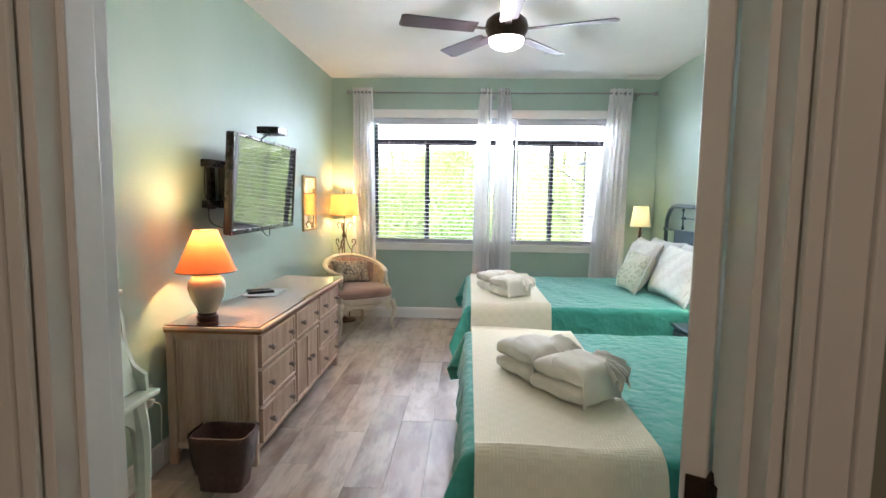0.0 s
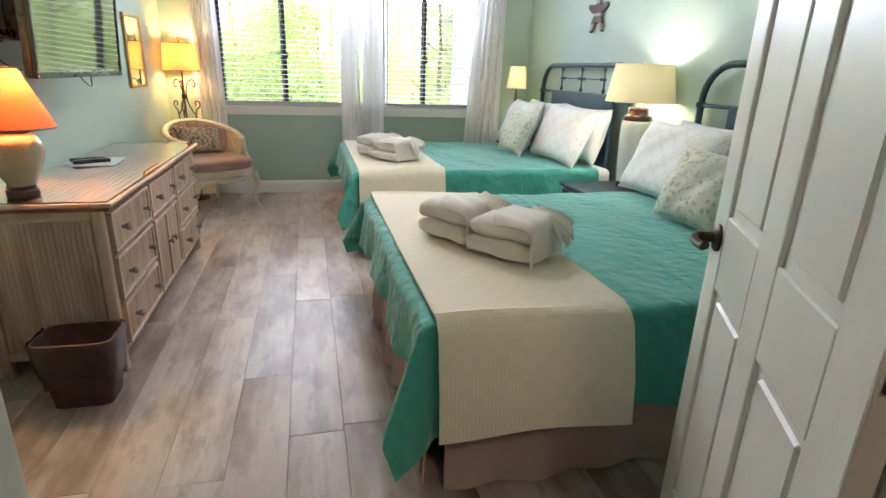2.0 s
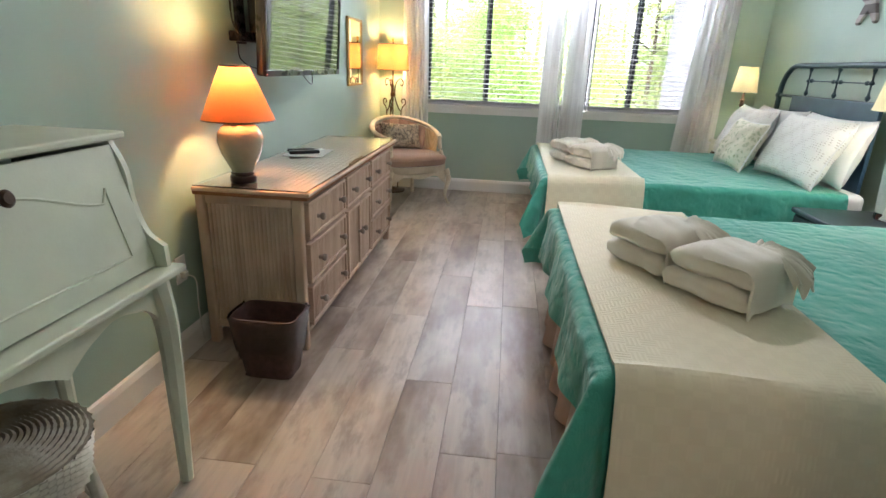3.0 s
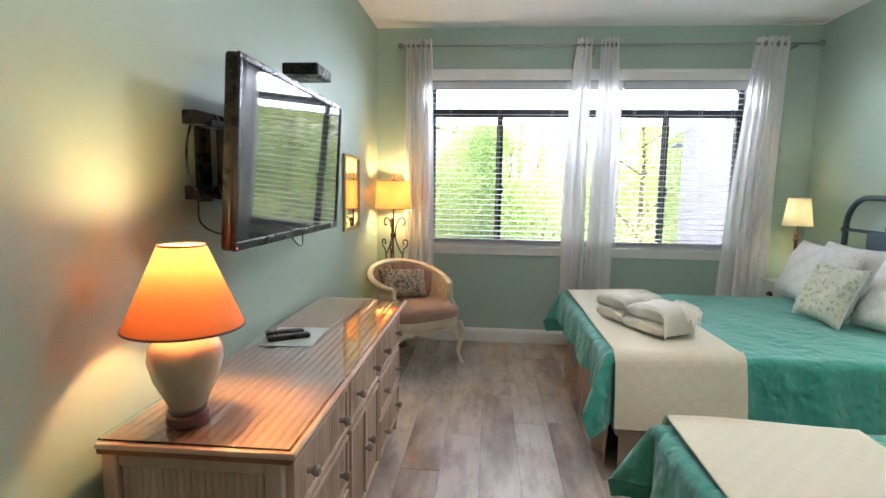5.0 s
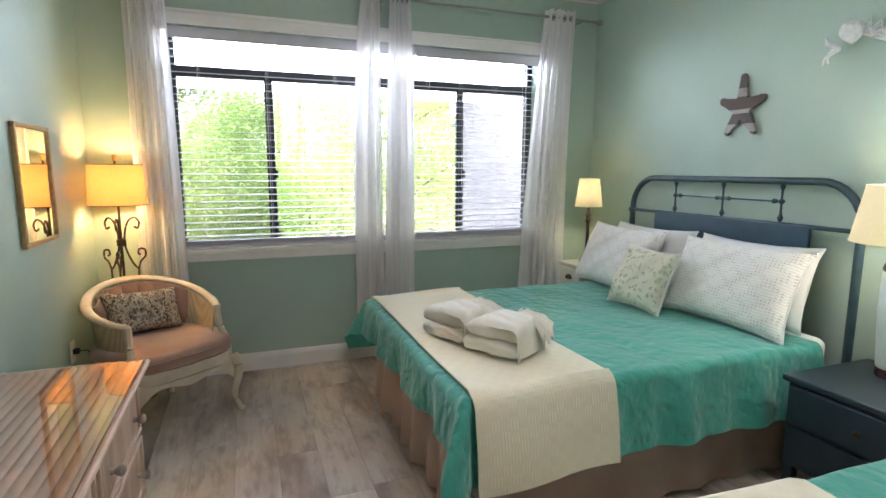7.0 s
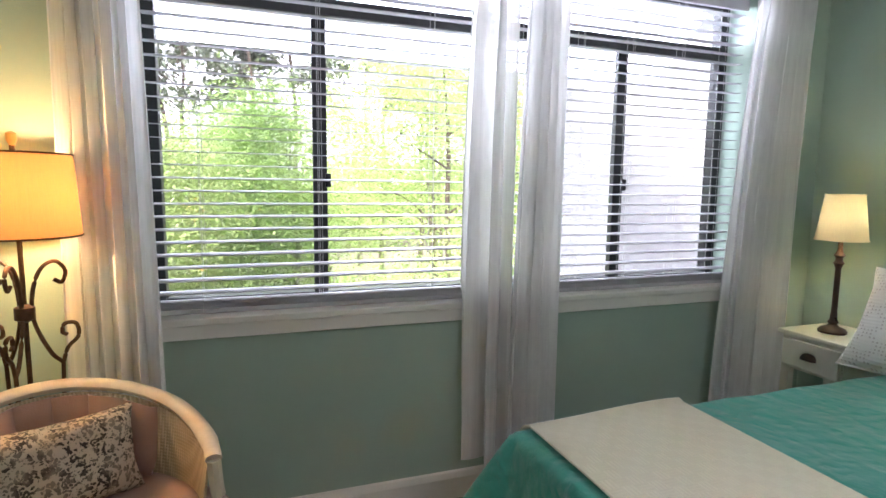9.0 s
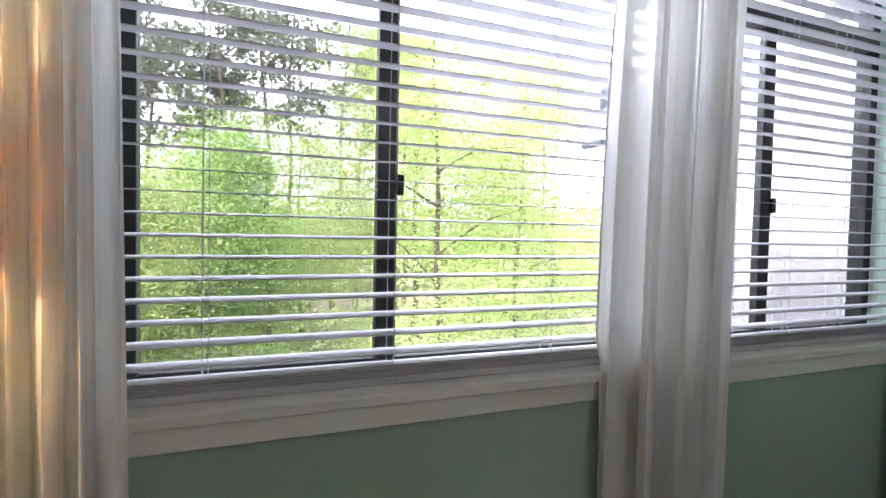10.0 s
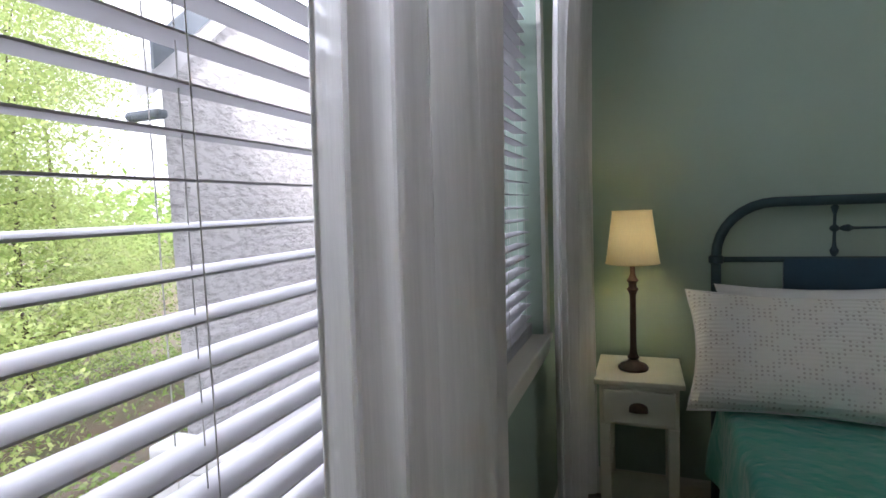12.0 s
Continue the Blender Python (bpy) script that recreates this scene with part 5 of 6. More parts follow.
def tub_chair(m):
    """Local: front towards -y."""
    c = thing("tub_chair", m, "cream cane tub chair with a dusty rose seat and tufted back", "chair")

    def rail(t, inset=0.0, drop=0.0):
        """t from -1 (one arm end) over 0 (back) to 1."""
        a = t * radians(128)
        r = 0.315 - inset
        k = 0.5 + 0.5 * math.cos(t * math.pi)
        x, y = r * math.sin(a), r * math.cos(a) * 0.92
        if abs(t) > 0.75:
            e = (abs(t) - 0.75) / 0.25
            y -= 0.05 * e
        return Vector((x, y, 0.615 + 0.145 * k ** 0.8 - drop))

    n = 48
    part("top_rail", tube([rail(-1 + 2 * i / n) for i in range(n + 1)], [0.026 if 2 < i < n - 2 else 0.022 for i in range(n + 1)], 10, flat=0.7), CHAIR_WOOD, c, "cream curved rail", True)
    def cane(u, v):
        p = rail(-1 + 2 * u, 0.012 + 0.03 * v)
        return (p.x, p.y, p.z - 0.02 - v * (p.z - 0.02 - 0.36))
    part("cane_panel", sheet(60, 8, cane, thickness=0.006), CANE, c, "woven cane back and sides", True)
    def tuft(u, v):
        t = -0.52 + 1.04 * u
        p = rail(t, 0.028 + 0.02 * v)
        ph = (u * 7) % 1.0
        bulge = 0.035 * math.sin(ph * math.pi) ** 0.5 * math.sin(min(1, v * 1.15 + 0.06) * math.pi) ** 0.5
        return (p.x * (1 - bulge / 0.3), p.y - bulge * 0.9, p.z - 0.022 - v * (p.z - 0.47))
    part("tufted_back", sheet(84, 14, tuft, thickness=0.012), CHAIR_CLOTH, c, "channel-tufted rose back", True)
    for s in (-1, 1):
        p = rail(s)
        part("arm_post", tube(spline([(p.x, p.y, p.z), (p.x + s * 0.004, p.y - 0.012, p.z - 0.10), (p.x + s * 0.018, p.y - 0.05, 0.42), (p.x + s * 0.02, p.y - 0.06, 0.33)], 6), 0.019, 8), CHAIR_WOOD, c, smooth=True)

    def seat_outline(k, z, grow=0.0):
        out = []
        for i in range(k):
            a = 2 * math.pi * i / k
            x, y = math.sin(a), math.cos(a)
            sx = 0.305 + grow + (0.03 if y < 0 else 0)
            sy = (0.27 if y > 0 else 0.36) + grow
            px = math.copysign(abs(x) ** (0.85 if y > 0 else 0.5), x) * sx
            py = math.copysign(abs(y) ** (0.9 if y > 0 else 0.6), y) * sy
            out.append((px, py, z))
        return out
    bm = bmesh.new()
    levels = [(0.375, -0.012), (0.385, 0.0), (0.43, 0.004), (0.452, -0.006), (0.466, -0.03), (0.474, -0.09), (0.478, -0.2)]
    rings = [[bm.verts.new(p) for p in seat_outline(48, z, g)] for z, g in levels]
    for a, b in zip(rings, rings[1:]):
        for i in range(48):
            bm.faces.new((a[i], a[(i + 1) % 48], b[(i + 1) % 48], b[i]))
    bm.faces.new(list(reversed(rings[0])))
    bm.faces.new(rings[-1])
    part("seat_cushion", bm, CHAIR_CLOTH, c, "dusty rose seat cushion", True)
    part("piping", tube(seat_outline(48, 0.43, 0.008) + [seat_outline(48, 0.43, 0.008)[0]], 0.004, 6), CHAIR_CLOTH, c, smooth=True)
    bm = bmesh.new()
    rings = [[bm.verts.new(p) for p in seat_outline(48, z, g)] for z, g in ((0.305, -0.02), (0.315, -0.006), (0.374, -0.004))]
    for a, b in zip(rings, rings[1:]):
        for i in range(48):
            bm.faces.new((a[i], a[(i + 1) % 48], b[(i + 1) % 48], b[i]))
    bm.faces.new(list(reversed(rings[0])))
    bm.faces.new(rings[-1])
    part("seat_rail", bm, CHAIR_WOOD, c, smooth=True)
    bm = bmesh.new()
    cols = []
    for i in range(33):
        k = 2 * i / 32 - 1
        low = 0.268 - 0.012 * math.cos(k * math.pi * 2) - 0.055 * max(0.0, (abs(k) - 0.62) / 0.38) ** 1.6
        bow = -0.338 + 0.022 * k * k
        cols.append([bm.verts.new((k * 0.275, bow + d, z)) for d in (0.0, 0.018) for z in (0.32, low)])
    for a, b in zip(cols, cols[1:]):
        for p, q in ((0, 1), (1, 3), (3, 2), (2, 0)):
            bm.faces.new((a[p], a[q], b[q], b[p]))
    for e in (cols[0], cols[-1]):
        bm.faces.new((e[0], e[1], e[3], e[2]))
    part("front_apron", bm, CHAIR_WOOD, c, "scalloped cream apron", True)
    for s in (-1, 1):
        part("front_leg", tube(spline([(s * 0.285, -0.30, 0.33), (s * 0.305, -0.325, 0.24), (s * 0.285, -0.305, 0.10), (s * 0.300, -0.325, 0.02), (s * 0.312, -0.34, 0.0)], 7), [0.034 - 0.021 * min(1, i / 16) + (0.006 if i > 24 else 0) for i in range(29)], 10), CHAIR_WOOD, c, smooth=True)
        part("back_leg", tube(spline([(s * 0.19, 0.19, 0.32), (s * 0.195, 0.22, 0.15), (s * 0.205, 0.25, 0.0)], 6), 0.019, 8), CHAIR_WOOD, c, smooth=True)
    return c


CH = pose(0.375, 4.90, 0, 0, 0, 36)
tub_chair(CH)
ob = new("throw_pillow", pillow_mesh(0.42, 0.25, 0.14, LEOPARD, 15))
ob.matrix_basis = CH @ pose(-0.01, 0.05, 0.482, 0, 0, 90) @ pose(0, 0, 0, 4, 22, 0)
tagged(ob, "oblong leopard-print cushion leaning in the tub chair", "cushion")

fl = thing("floor_lamp", pose(0.187, 5.225, 0), "lit scrolled iron floor lamp with a tan drum shade", "floor lamp")
part("base", lathe([(0.13, 0), (0.13, 0.012), (0.03, 0.03), (0.012, 0.04)], 32), IRON, fl, smooth=True)
part("stem", tube([(0, 0, 0.03), (0, 0, 1.46)], 0.007, 8), IRON, fl, smooth=True)
for k in range(3):
    a = radians(28 + 120 * k)

    def rd(pts):
        return [(r * math.cos(a), r * math.sin(a), z) for r, z in pts]
    part("rod", tube(rd([(0.055, 0.03), (0.072, 0.45), (0.085, 0.80)]), 0.006, 8), IRON, fl, smooth=True)
    part("scroll", tube(spline(rd([(0.085, 0.80), (0.10, 0.845), (0.128, 0.875), (0.125, 0.915), (0.095, 0.92), (0.088, 0.895), (0.10, 0.885)]), 6), 0.006, 8), IRON, fl, smooth=True)
    part("scroll", tube(spline(rd([(0.085, 0.80), (0.055, 0.84), (0.02, 0.94), (0.022, 1.03), (0.045, 1.095), (0.08, 1.115), (0.105, 1.085), (0.095, 1.05), (0.075, 1.06)]), 6), 0.006, 8), IRON, fl, smooth=True)
part("collar", lathe([(0.008, 0.94), (0.026, 0.95), (0.026, 0.985), (0.008, 0.995)], 14), IRON, fl, smooth=True)
shade(0.155, 0.142, 0.235, 1.195, SHADE_TAN, fl, IRON)
part("finial", lathe([(0.004, 1.43), (0.006, 1.45), (0.013, 1.468), (0.013, 1.486), (0.004, 1.492)], 12), BRASS, fl, smooth=True)

# ---- between and beside the beds ----


def dark_nightstand():
    n = thing("nightstand", pose(3.06, 2.505, 0), "blue-black painted nightstand between the beds", "nightstand")
    w, d, h = 0.63, 0.54, 0.54
    part("top", boxes((-0.02, d, -0.01, w + 0.01, h - 0.028, h), bevel=0.008, segments=3), NIGHT_DARK, n)
    part("case", boxes((0.0, d - 0.005, 0.012, w - 0.012, 0.14, h - 0.028), bevel=0.004), NIGHT_DARK, n)
    for x in (0.005, d - 0.05):
        for y in (0.012, w - 0.055):
            part("leg", boxes((x, x + 0.043, y, y + 0.043, 0, 0.16), bevel=0.004), NIGHT_DARK, n)
    for z0, z1 in ((0.155, 0.32), (0.335, 0.50)):
        dr = part("drawer", boxes((-0.016, 0.002, 0.03, w - 0.03, z0, z1), bevel=0.004), NIGHT_DARK, n)
        part("pull", turned(lathe([(0.007, 0), (0.006, 0.01), (0.014, 0.02), (0.010, 0.027)], 12), pose(-0.016, w / 2, (z0 + z1) / 2, 0, -90, 0)), BRONZE, dr, smooth=True)
    return n


dark_nightstand()
tl = thing("table_lamp", pose(3.462, 2.94, 0.54), "lit tall ribbed ceramic lamp with a cream shade", "lamp")
part("foot", lathe([(0.082, 0), (0.085, 0.012), (0.082, 0.035), (0.078, 0.038)], 32), VASE_TOP, tl, "dark foot", True)
bm = lathe([(0.080, 0.038)] + [(0.082 + 0.015 * math.sin(i / 40 * math.pi * 0.62), 0.04 + 0.40 * i / 40) for i in range(41)] + [(0.090, 0.452)], 96, ribs=32, depth=0.016, twist=1.6)
part("vase", bm, VASE, tl, "pale vase with wavy ribs", True)
part("neck", lathe([(0.094, 0.452), (0.098, 0.462), (0.092, 0.482), (0.070, 0.494), (0.066, 0.52), (0.072, 0.528), (0.066, 0.536), (0.02, 0.54)], 32), VASE_TOP, tl, "brown glazed neck", True)
part("cap", lathe([(0.022, 0.538), (0.022, 0.562), (0.008, 0.566), (0.008, 0.62)], 16), SHEET, tl, smooth=True)
shade(0.225, 0.185, 0.235, 0.575, SHADE_CREAM, tl)
part("finial", lathe([(0.004, 0.80), (0.012, 0.805), (0.014, 0.818), (0.006, 0.826)], 12), SHEET, tl, smooth=True)

wn_ = thing("nightstand", pose(3.262, 4.94, 0), "small ivory nightstand with a cup pull beside the window", "nightstand")
part("top", boxes((-0.012, 0.36, -0.012, 0.322, 0.662, 0.684), bevel=0.006, segments=3), NIGHT_WHITE, wn_)
part("case", boxes((0.006, 0.355, 0.008, 0.302, 0.50, 0.662), bevel=0.002), NIGHT_WHITE, wn_)
drw = part("drawer", boxes((-0.010, 0.010, 0.022, 0.288, 0.515, 0.645), bevel=0.004), NIGHT_WHITE, wn_)
bm = bmesh.new()
sheet(16, 8, lambda u, v: (-0.010 - 0.024 * math.sin(v * math.pi / 2) * math.sin(u * math.pi) ** 0.5, 0.155 - 0.036 * math.cos(u * math.pi), 0.567 + 0.034 * math.cos(v * math.pi / 2) * math.sin(u * math.pi) ** 0.6), bm, thickness=0.002)
part("cup_pull", bm, BRONZE, drw, "dark bronze cup pull", True)
for x in (0.006, 0.315):
    for y in (0.008, 0.262):
        part("leg", boxes((x, x + 0.04, y, y + 0.04, 0, 0.50), bevel=0.003), NIGHT_WHITE, wn_)
part("shelf", boxes((0.012, 0.35, 0.014, 0.296, 0.13, 0.146), bevel=0.002), NIGHT_WHITE, wn_)

sl = thing("table_lamp", pose(3.42, 5.115, 0.684), "small lit lamp on a turned dark stem with a cream shade", "lamp")
part("stem", lathe([(0.058, 0), (0.060, 0.010), (0.050, 0.022), (0.026, 0.032), (0.018, 0.042), (0.024, 0.052), (0.016, 0.064), (0.013, 0.10), (0.0125, 0.31), (0.018, 0.325), (0.024, 0.335), (0.016, 0.345), (0.015, 0.36), (0.024, 0.372), (0.015, 0.384), (0.010, 0.40), (0.010, 0.47)], 22), LAMP_BASE, sl, "dark turned stem", True)
shade(0.105, 0.077, 0.212, 0.444, SHADE_CREAM, sl)

# ---- on the wall over the beds ----


def starfish():
    s = thing("wall_star", pose(W - 0.024, 3.985, 1.770), "starfish cut from striped grey driftwood boards", "wall decoration")
    bm = bmesh.new()
    out = []
    for k in range(5):
        a = radians(90 + 72 * k) + radians((0, 3, -4, 4, -2)[k])
        for da, r in ((-36, 0.070), (-9, 0.150), (-7, 0.178), (-3, 0.194), (3, 0.194), (7, 0.178), (9, 0.150)):
            out.append((0.80 * r * math.cos(a + radians(da)), r * math.sin(a + radians(da))))
    f = [[bm.verts.new((x, p, q)) for p, q in out] for x in (0.0, 0.022)]
    bm.faces.new(f[0])
    bm.faces.new(list(reversed(f[1])))
    for i in range(len(out)):
        j = (i + 1) % len(out)
        bm.faces.new((f[0][i], f[0][j], f[1][j], f[1][i]))
    m, n, l, p = nodes_of("striped_driftwood")
    vec = coords(n, l)
    sep = n.new("ShaderNodeSeparateXYZ")
    l.new(vec, sep.inputs[0])
    band = ramp(n, l, maths(n, l, "ADD", maths(n, l, "MULTIPLY", sep.outputs["Z"], 2.5), 0.5), [(0.0, (0.15, 0.14, 0.12)), (0.15, (0.45, 0.41, 0.38)), (0.27, (0.13, 0.115, 0.11)), (0.42, (0.45, 0.41, 0.38)), (0.48, (0.12, 0.085, 0.075)), (0.66, (0.42, 0.38, 0.35)), (0.78, (0.14, 0.12, 0.10))])
    band.node.color_ramp.interpolation = "CONSTANT"
    grain = noise_tex(n, l, coords(n, l, (1, 2, 14)), 12, 5)
    l.new(mixc(n, l, band, (0.10, 0.08, 0.07), maths(n, l, "MULTIPLY", grain, 0.5)), p.inputs["Base Color"])
    p.inputs["Roughness"].default_value = 0.8
    bumped(n, l, p, grain, 0.5, 0.004)
    part("board", bm, m, s)


starfish()


def coral_wreath():
    """A spray of white shells and coral fans."""
    c = thing("shell_spray", pose(W, 3.15, 2.02), "spray of white coral and shells hung on the wall", "wall decoration")
    rng = random.Random(6)
    for k in range(9):
        y = 0.30 - k * 0.075 + rng.uniform(-0.015, 0.015)
        z = 0.03 * math.sin(k * 1.3) - 0.02 * abs(k - 4) * 0.3
        if k % 3 != 1:
            for j in range(7):
                a = radians(-70 + 140 * j / 6 + rng.uniform(-8, 8)) + radians(90 if k == 0 else 0)
                ln = rng.uniform(0.05, 0.10)
                p0 = Vector((-0.02, y, z))
                p1 = p0 + Vector((-0.035, -0.5 * ln * math.sin(a) + (0.05 if k == 0 else 0), ln * 0.5 * math.cos(a)))
                p2 = p0 + Vector((-0.02, -ln * math.sin(a) * 1.1 + (0.09 if k == 0 else 0), ln * math.cos(a)))
                part("coral_branch", tube(spline([p0, p1, p2], 4), [0.012, 0.011, 0.010, 0.009, 0.008, 0.007, 0.006, 0.005, 0.003], 6), CORAL, c, smooth=True)
        else:
            bm = bmesh.new()
            lathe([(0.004, 0)] + [(0.045 * math.sin(i / 8 * math.pi * 0.8) + 0.004, 0.10 * i / 8) for i in range(1, 9)], 18, bm=bm, ribs=9, depth=0.08)
            part("shell", turned(bm, pose(-0.05, y, z - 0.03, 20, -20, rng.uniform(-40, 40))), CORAL, c, smooth=True)


coral_wreath()

# ---- ceiling fan ----
fan = thing("ceiling_fan", pose(1.79, 2.75, H), "bronze ceiling fan with five dark blades and a lit bowl", "ceiling fan")
part("canopy", lathe([(0.065, 0), (0.065, -0.012), (0.05, -0.045), (0.014, -0.055)], 28), BRONZE, fan, smooth=True)
part("downrod", lathe([(0.012, -0.05), (0.012, -0.19)], 14), BRONZE, fan, smooth=True)
part("motor", lathe([(0.03, -0.185), (0.09, -0.205), (0.125, -0.235), (0.135, -0.275), (0.13, -0.30), (0.115, -0.325), (0.118, -0.345)], 36), BRONZE, fan, "bronze motor housing", True)
part("bowl", lathe([(0.108, -0.345), (0.108, -0.36), (0.095, -0.385), (0.06, -0.402), (0.01, -0.408)], 32), BOWL, fan, "lit frosted glass bowl", True)
for k in range(5):
    a = -90 + 72 * k
    bm = bmesh.new()
    def blade(u, v):
        r = 0.20 + 0.47 * u
        hw = 0.052 + 0.018 * u
        end = 1.0 if u < 0.94 else math.sqrt(max(0.0, 1 - ((u - 0.94) / 0.06) ** 2)) * 0.35 + 0.65
        return (r, (2 * v - 1) * hw * end, -0.29 + (2 * v - 1) * 0.012)
    bl = part("blade", turned(sheet(24, 6, blade, thickness=0.006), pose(0, 0, 0, 0, 0, a)), FAN_BLADE, fan, "dark walnut blade")
    part("blade_iron", turned(boxes((0.11, 0.25, -0.018, 0.018, -0.296, -0.290), bevel=0.002), pose(0, 0, 0, 0, 0, a)), BRONZE, bl)

vent = thing("ceiling_vent", pose(3.46, 5.34, H), "white slatted air vent in the ceiling corner", "vent")
part("frame", boxes((-0.19, 0.19, -0.075, -0.055, -0.012, 0), (-0.19, 0.19, 0.055, 0.075, -0.012, 0), (-0.19, -0.17, -0.055, 0.055, -0.012, 0), (0.17, 0.19, -0.055, 0.055, -0.012, 0), bevel=0.003), TRIM, vent)
# Dark sheet in place of an opening: the duct's shade as colour.
part("duct_shade", boxes((-0.17, 0.17, -0.055, 0.055, -0.003, -0.001)), NIGHT_DARK, vent)
vent_slat = mesh_of("slat", boxes((-0.17, 0.17, -0.007, 0.007, -0.001, 0.001)), TRIM)
for i in range(7):
    piece("slat", vent_slat, vent, pose(0, -0.048 + 0.016 * i, -0.007, 32, 0, 0))

# ---- outside ----
GZ = -3.2
setting("ground", boxes((-400, 400, 5.8, 900, GZ - 0.5, GZ)), FOREST, "leaf-strewn ground under the trees", "ground")


def neighbour():
    """The stuccoed gable end of the next wing, and the low white roof before it."""
    h = thing("stucco_wing", pose(0, 0, 0), "white stucco building wing with a grey gable roof edge", "building")
    x0, x1, y0, y1, eave, top = 3.32, 9.3, 7.48, 13.5, 2.25, 4.95
    xm = (x0 + x1) / 2
    bm = bmesh.new()
    prof = [(x0, GZ), (x1, GZ), (x1, eave), (xm, top), (x0, eave)]
    f = [[bm.verts.new((px + (6.5 if y == y1 else 0), y, pz)) for px, pz in prof] for y in (y0, y1)]
    bm.faces.new(f[0])
    bm.faces.new(list(reversed(f[1])))
    for i in range(5):
        j = (i + 1) % 5
        bm.faces.new((f[0][i], f[0][j], f[1][j], f[1][i]))
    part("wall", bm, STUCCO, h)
    sl_ = (top - eave) / (xm - x0)
    for s in (-1, 1):
        xe = x0 - 0.16 if s < 0 else x1 + 0.16
        ze = eave - 0.16 * sl_
        def slab(y_a, y_b, lift, thick, m, name):
            bm = bmesh.new()
            vs = [bm.verts.new((x + (6.5 if y == y1 else 0), y, z + d)) for y in (y_a, y_b) for x, z in ((xe, ze + lift), (xm, top + lift)) for d in (0, thick)]
            a, b, c, d, e, g, i, k = vs
            for q in ((a, b, d, c), (e, i, k, g), (a, e, g, b), (c, d, k, i), (b, g, k, d), (a, c, i, e)):
                bm.faces.new(q)
            part(name, bm, m, h)
        slab(y0 - 0.12, y1, 0.06, 0.10, ROOFING, "roof")
        slab(y0 - 0.14, y0 - 0.12, 0.02, 0.15, FASCIA, "rake_board")
        slab(y0 - 0.12, y0 - 0.001, -0.10, 0.155, MEMBRANE, "soffit")
    part("gutter_end", boxes((x0 - 0.08, x0 - 0.005, y0 - 0.05, y0 + 0.2, eave - 0.34, eave - 0.29), bevel=0.02), FASCIA, h)
    r = thing("low_roof", pose(0, 0, 0), "low white membrane roof beside the window", "roof")
    part("deck", boxes((3.05, 9.0, 5.72, 7.47, -0.1, 0.10), bevel=0.02), MEMBRANE, r)
    part("parapet", boxes((3.05, 3.25, 5.74, 7.47, 0.10, 0.22), bevel=0.02), MEMBRANE, r)
    part("wall", boxes((3.10, 9.0, 5.74, 7.46, GZ, -0.1)), STUCCO, r)


neighbour()
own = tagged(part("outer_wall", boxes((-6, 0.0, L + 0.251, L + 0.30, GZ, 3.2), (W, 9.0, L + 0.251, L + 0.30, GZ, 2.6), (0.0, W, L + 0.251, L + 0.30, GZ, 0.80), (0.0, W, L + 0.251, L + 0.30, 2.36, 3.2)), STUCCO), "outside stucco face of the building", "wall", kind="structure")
setting("eave", boxes((-6, 3.6, L + 0.30, L + 1.66, 2.37, 2.50)), MEMBRANE, "white soffit of the roof over the window", "eave")


def leaves(centres, count, size, spread, rng, bm_verts, bm_faces, flat=0.6):
    for _ in range(count):
        c = centres[rng.randrange(len(centres))]
        d = Vector((rng.gauss(0, 1), rng.gauss(0, 1), rng.gauss(0, 0.75)))
        p = c + d * spread * 0.55
        s = size * rng.uniform(0.6, 1.35)
        e = Euler((rng.uniform(-flat, flat) * 1.6, rng.uniform(-flat, flat) * 1.6, rng.uniform(0, 6.28)))
        i = len(bm_verts)
        for q in ((-0.5, 0, 0), (0, -0.28, 0.05), (0.5, 0, 0), (0, 0.28, 0.05)):
            v = Vector(q) * s
            v.rotate(e)
            bm_verts.append(tuple(p + v))
        bm_faces.append((i, i + 1, i + 2, i + 3))


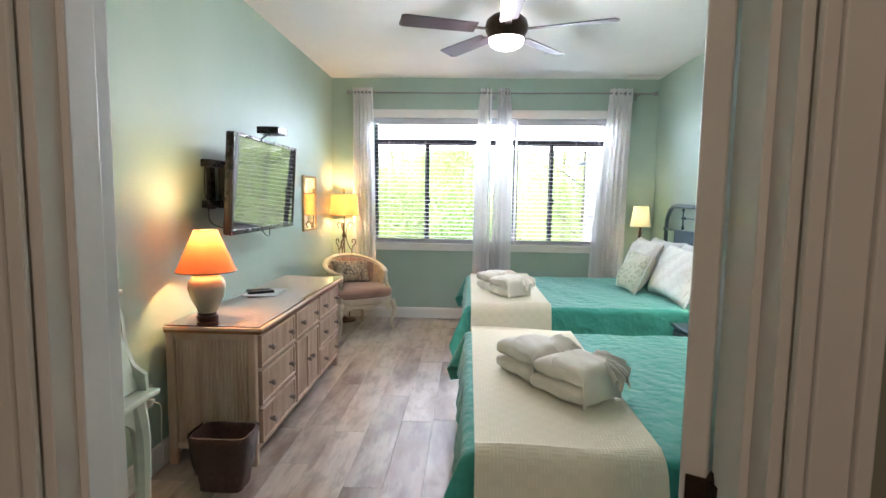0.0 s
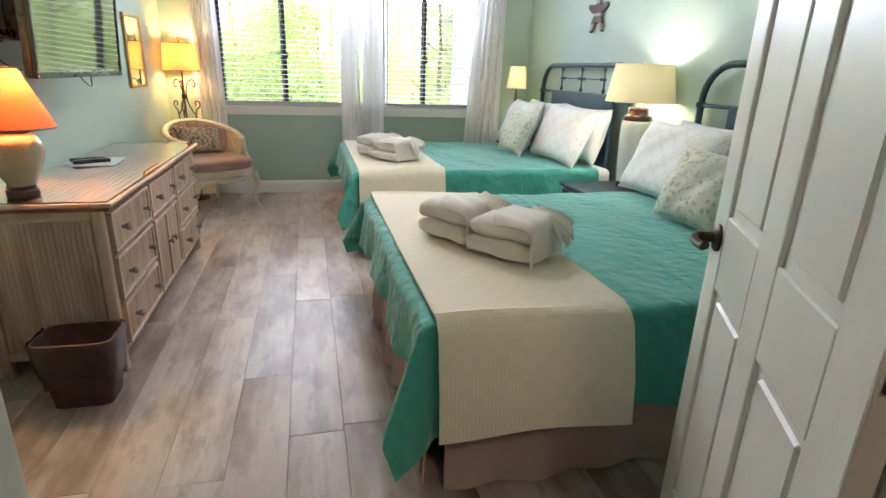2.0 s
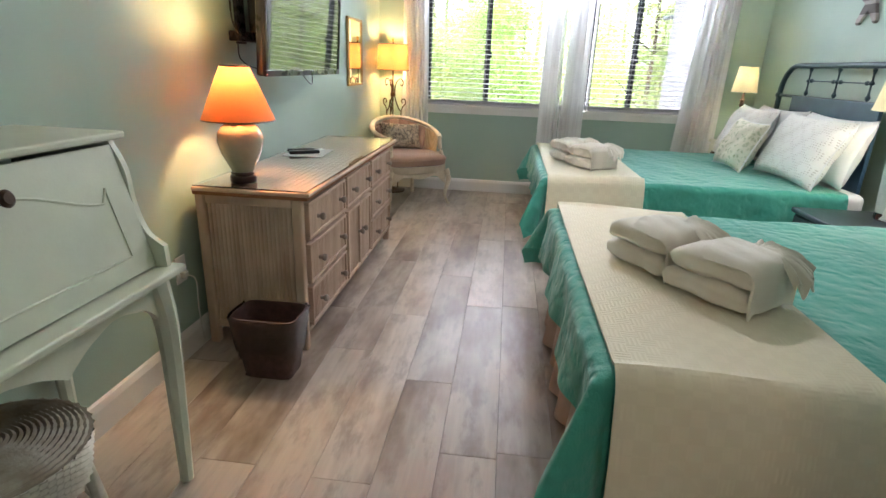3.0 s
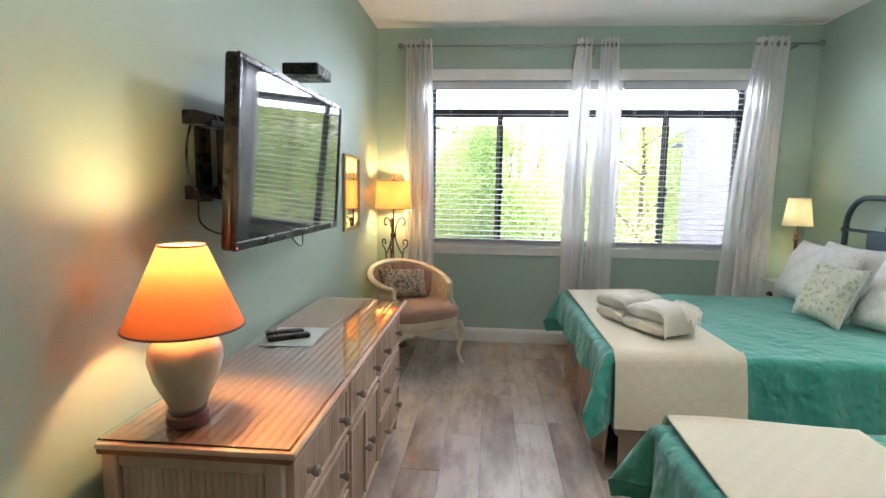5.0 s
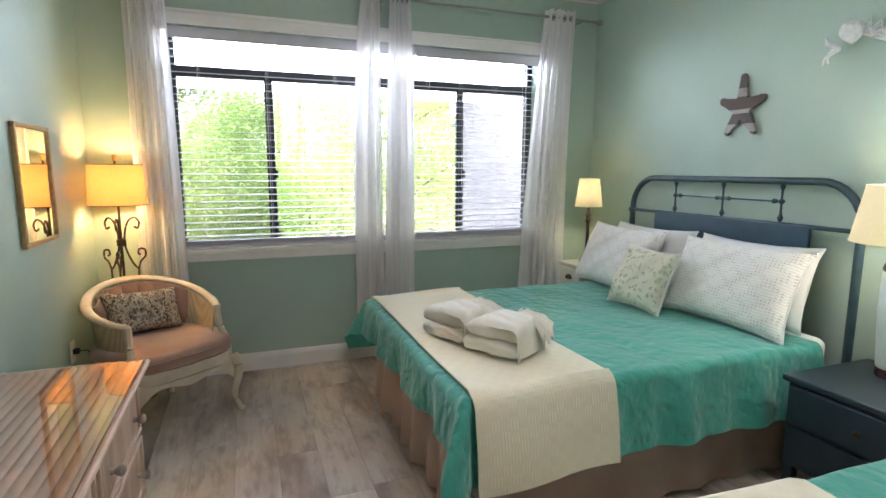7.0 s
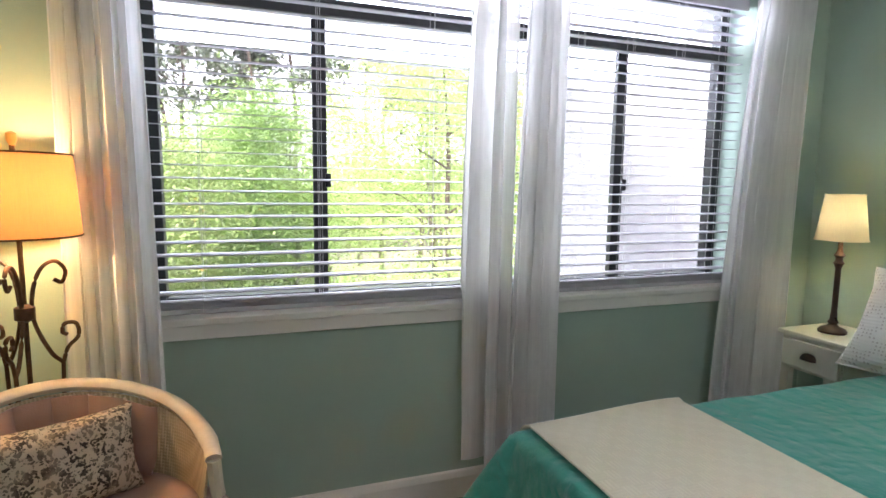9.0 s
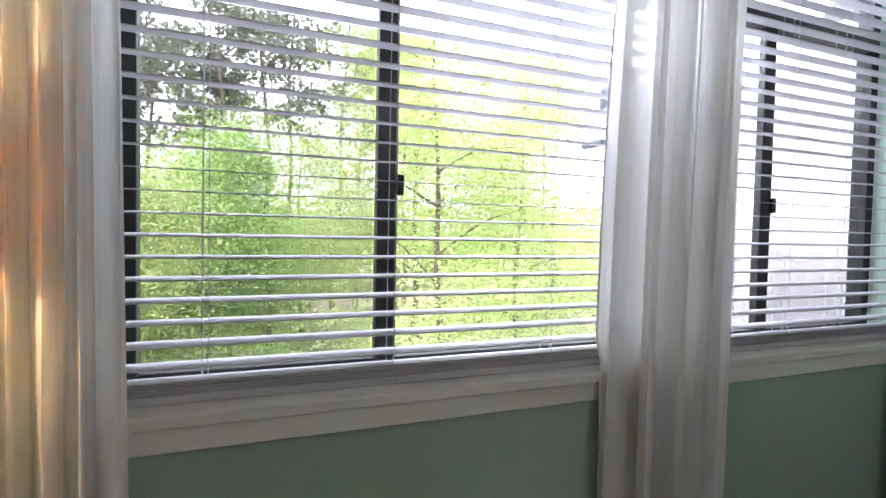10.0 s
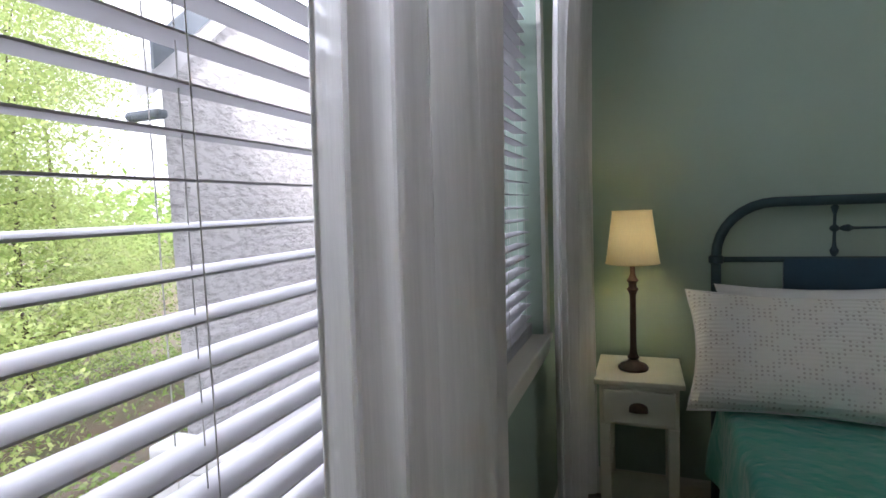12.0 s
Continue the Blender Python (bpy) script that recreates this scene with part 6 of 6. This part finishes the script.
def tree(x, y, h, spread, seed, material, label, count, size, low=0.3, trunk_r=0.10, pine=False):
    rng = random.Random(seed)
    t = thing("pine_tree" if pine else "tree", pose(x, y, GZ - 0.05), label, "tree", "pine trees" if pine else "broadleaf trees")
    lean = Vector((rng.uniform(-0.06, 0.06), rng.uniform(-0.06, 0.06), 1))
    pts = [lean * (h * i / 10) + Vector((0.06 * math.sin(i * 1.3 + seed), 0.06 * math.cos(i * 1.1 + seed), 0)) * (h / 8) for i in range(11)]
    bm = tube(pts, [trunk_r * (1 - 0.085 * i) for i in range(11)], 9)
    centres = []
    n = 13 if not pine else 16
    for k in range(n):
        f = low + (0.98 - low) * (k + rng.random()) / n
        base = pts[0].lerp(pts[-1], f)
        a = rng.uniform(0, 6.28)
        reach = spread * (1 - 0.62 * (f - low) / (1 - low)) * rng.uniform(0.6, 1.1)
        rise = reach * rng.uniform(0.1, 0.6)
        tip = base + Vector((reach * math.cos(a), reach * math.sin(a), rise))
        mid = base.lerp(tip, 0.5) + Vector((0, 0, 0.1 * reach))
        limb = spline([base, mid, tip], 4)
        r0 = trunk_r * 0.42 * (1 - 0.6 * f)
        tube(limb, [r0 * (1 - 0.1 * i) for i in range(len(limb))], 6, bm)
        centres += [base.lerp(tip, 0.55) + Vector((0, 0, 0.1)), tip, base.lerp(tip, 0.85)] if not pine else [tip, base.lerp(tip, 0.8)]
    part("trunk", bm, BARK, t, smooth=True)
    vs, fs = [], []
    leaves(centres, count, size, spread * (0.40 if not pine else 0.26), rng, vs, fs)
    me = bpy.data.meshes.new("crown")
    me.from_pydata(vs, [], fs)
    me.materials.append(material)
    ob = new("crown", me)
    ob.parent = t
    return t


rngt = random.Random(77)
for i, (x, y, h, s) in enumerate(((5.0, 14.5, 8.6, 2.8), (8.4, 17.5, 9.8, 3.2), (1.9, 18.0, 6.2, 2.6), (-1.6, 16.0, 5.4, 2.4), (-4.4, 18.5, 5.8, 2.7), (0.2, 22.0, 6.4, 2.8), (6.6, 21.0, 11.5, 3.4), (12.5, 22.0, 11.5, 3.4), (-8.0, 20.0, 7.0, 3.0), (3.6, 25.5, 7.6, 3.0))):
    tree(x, y, h, s, 100 + i, LEAF_LIME if i % 3 != 2 else LEAF_GREEN, "bright spring-green broadleaf tree outside the window", 40000, 0.085, 0.12)
for i in range(16):
    tree(-11 + i * 1.55 + rngt.uniform(-0.6, 0.6), 27 + rngt.uniform(0, 9), rngt.uniform(13, 18), 2.6, 300 + i, LEAF_PINE, "tall bare-trunked pine behind the leafy trees", 1500, 0.34, 0.55, 0.16, True)


def shrubs():
    rng = random.Random(5)
    vs, fs = [], []
    centres = [Vector((rng.uniform(-14, 14), rng.uniform(9.5, 30), GZ + rng.uniform(0.0, 0.8))) for _ in range(190)]
    leaves(centres, 56000, 0.12, 0.9, rng, vs, fs)
    me = bpy.data.meshes.new("undergrowth")
    me.from_pydata(vs, [], fs)
    me.materials.append(LEAF_GREEN)
    tagged(new("undergrowth", me), "green undergrowth beneath the trees", "shrubs", kind="stuff")
    vs, fs = [], []
    centres = [Vector((rng.uniform(-60, 60), rng.uniform(42, 60), GZ + rng.uniform(0.5, 6.5))) for _ in range(260)]
    leaves(centres, 16000, 0.9, 3.0, rng, vs, fs)
    me = bpy.data.meshes.new("far_wood")
    me.from_pydata(vs, [], fs)
    me.materials.append(LEAF_GREEN)
    tagged(new("far_wood", me), "far green wood behind the pines", "trees", kind="stuff")


shrubs()

# ---- floor planks ----
PW, PL, GAP = 0.1955, 1.208, 0.0015
plank_bm = boxes((0.0, PW - GAP, 0.0, PL - GAP, -0.008, 0.0), bevel=0.0012, segments=1)
PLANK_ME = mesh_of("plank", plank_bm, PLANK)
for i in range(-5, 15):
    x = 0.790 + i * PW
    y = {0: 1.157, 1: 1.760, 2: 1.335}.get(i % 3) + 0.21 * ((i // 3) % 4) * (1 if i not in (0, 1, 2) else 0)
    while y > -2.6:
        y -= PL
    xa, xb = max(x, 0.0), min(x + PW - GAP, W)
    if xb - xa < 0.01:
        continue
    while y < L:
        ya, yb = max(y, -2.5), min(y + PL - GAP, L)
        if yb - ya > 0.03:
            if abs(xb - xa - (PW - GAP)) < 0.002 and abs(yb - ya - (PL - GAP)) < 0.002:
                piece("plank", PLANK_ME, floor, Matrix.Translation((xa, ya, 0)))
            else:
                piece("plank", mesh_of("plank", boxes((0, xb - xa, 0, yb - ya, -0.008, 0.0), bevel=0.0012, segments=1), PLANK), floor, Matrix.Translation((xa, ya, 0)))
        y += PL
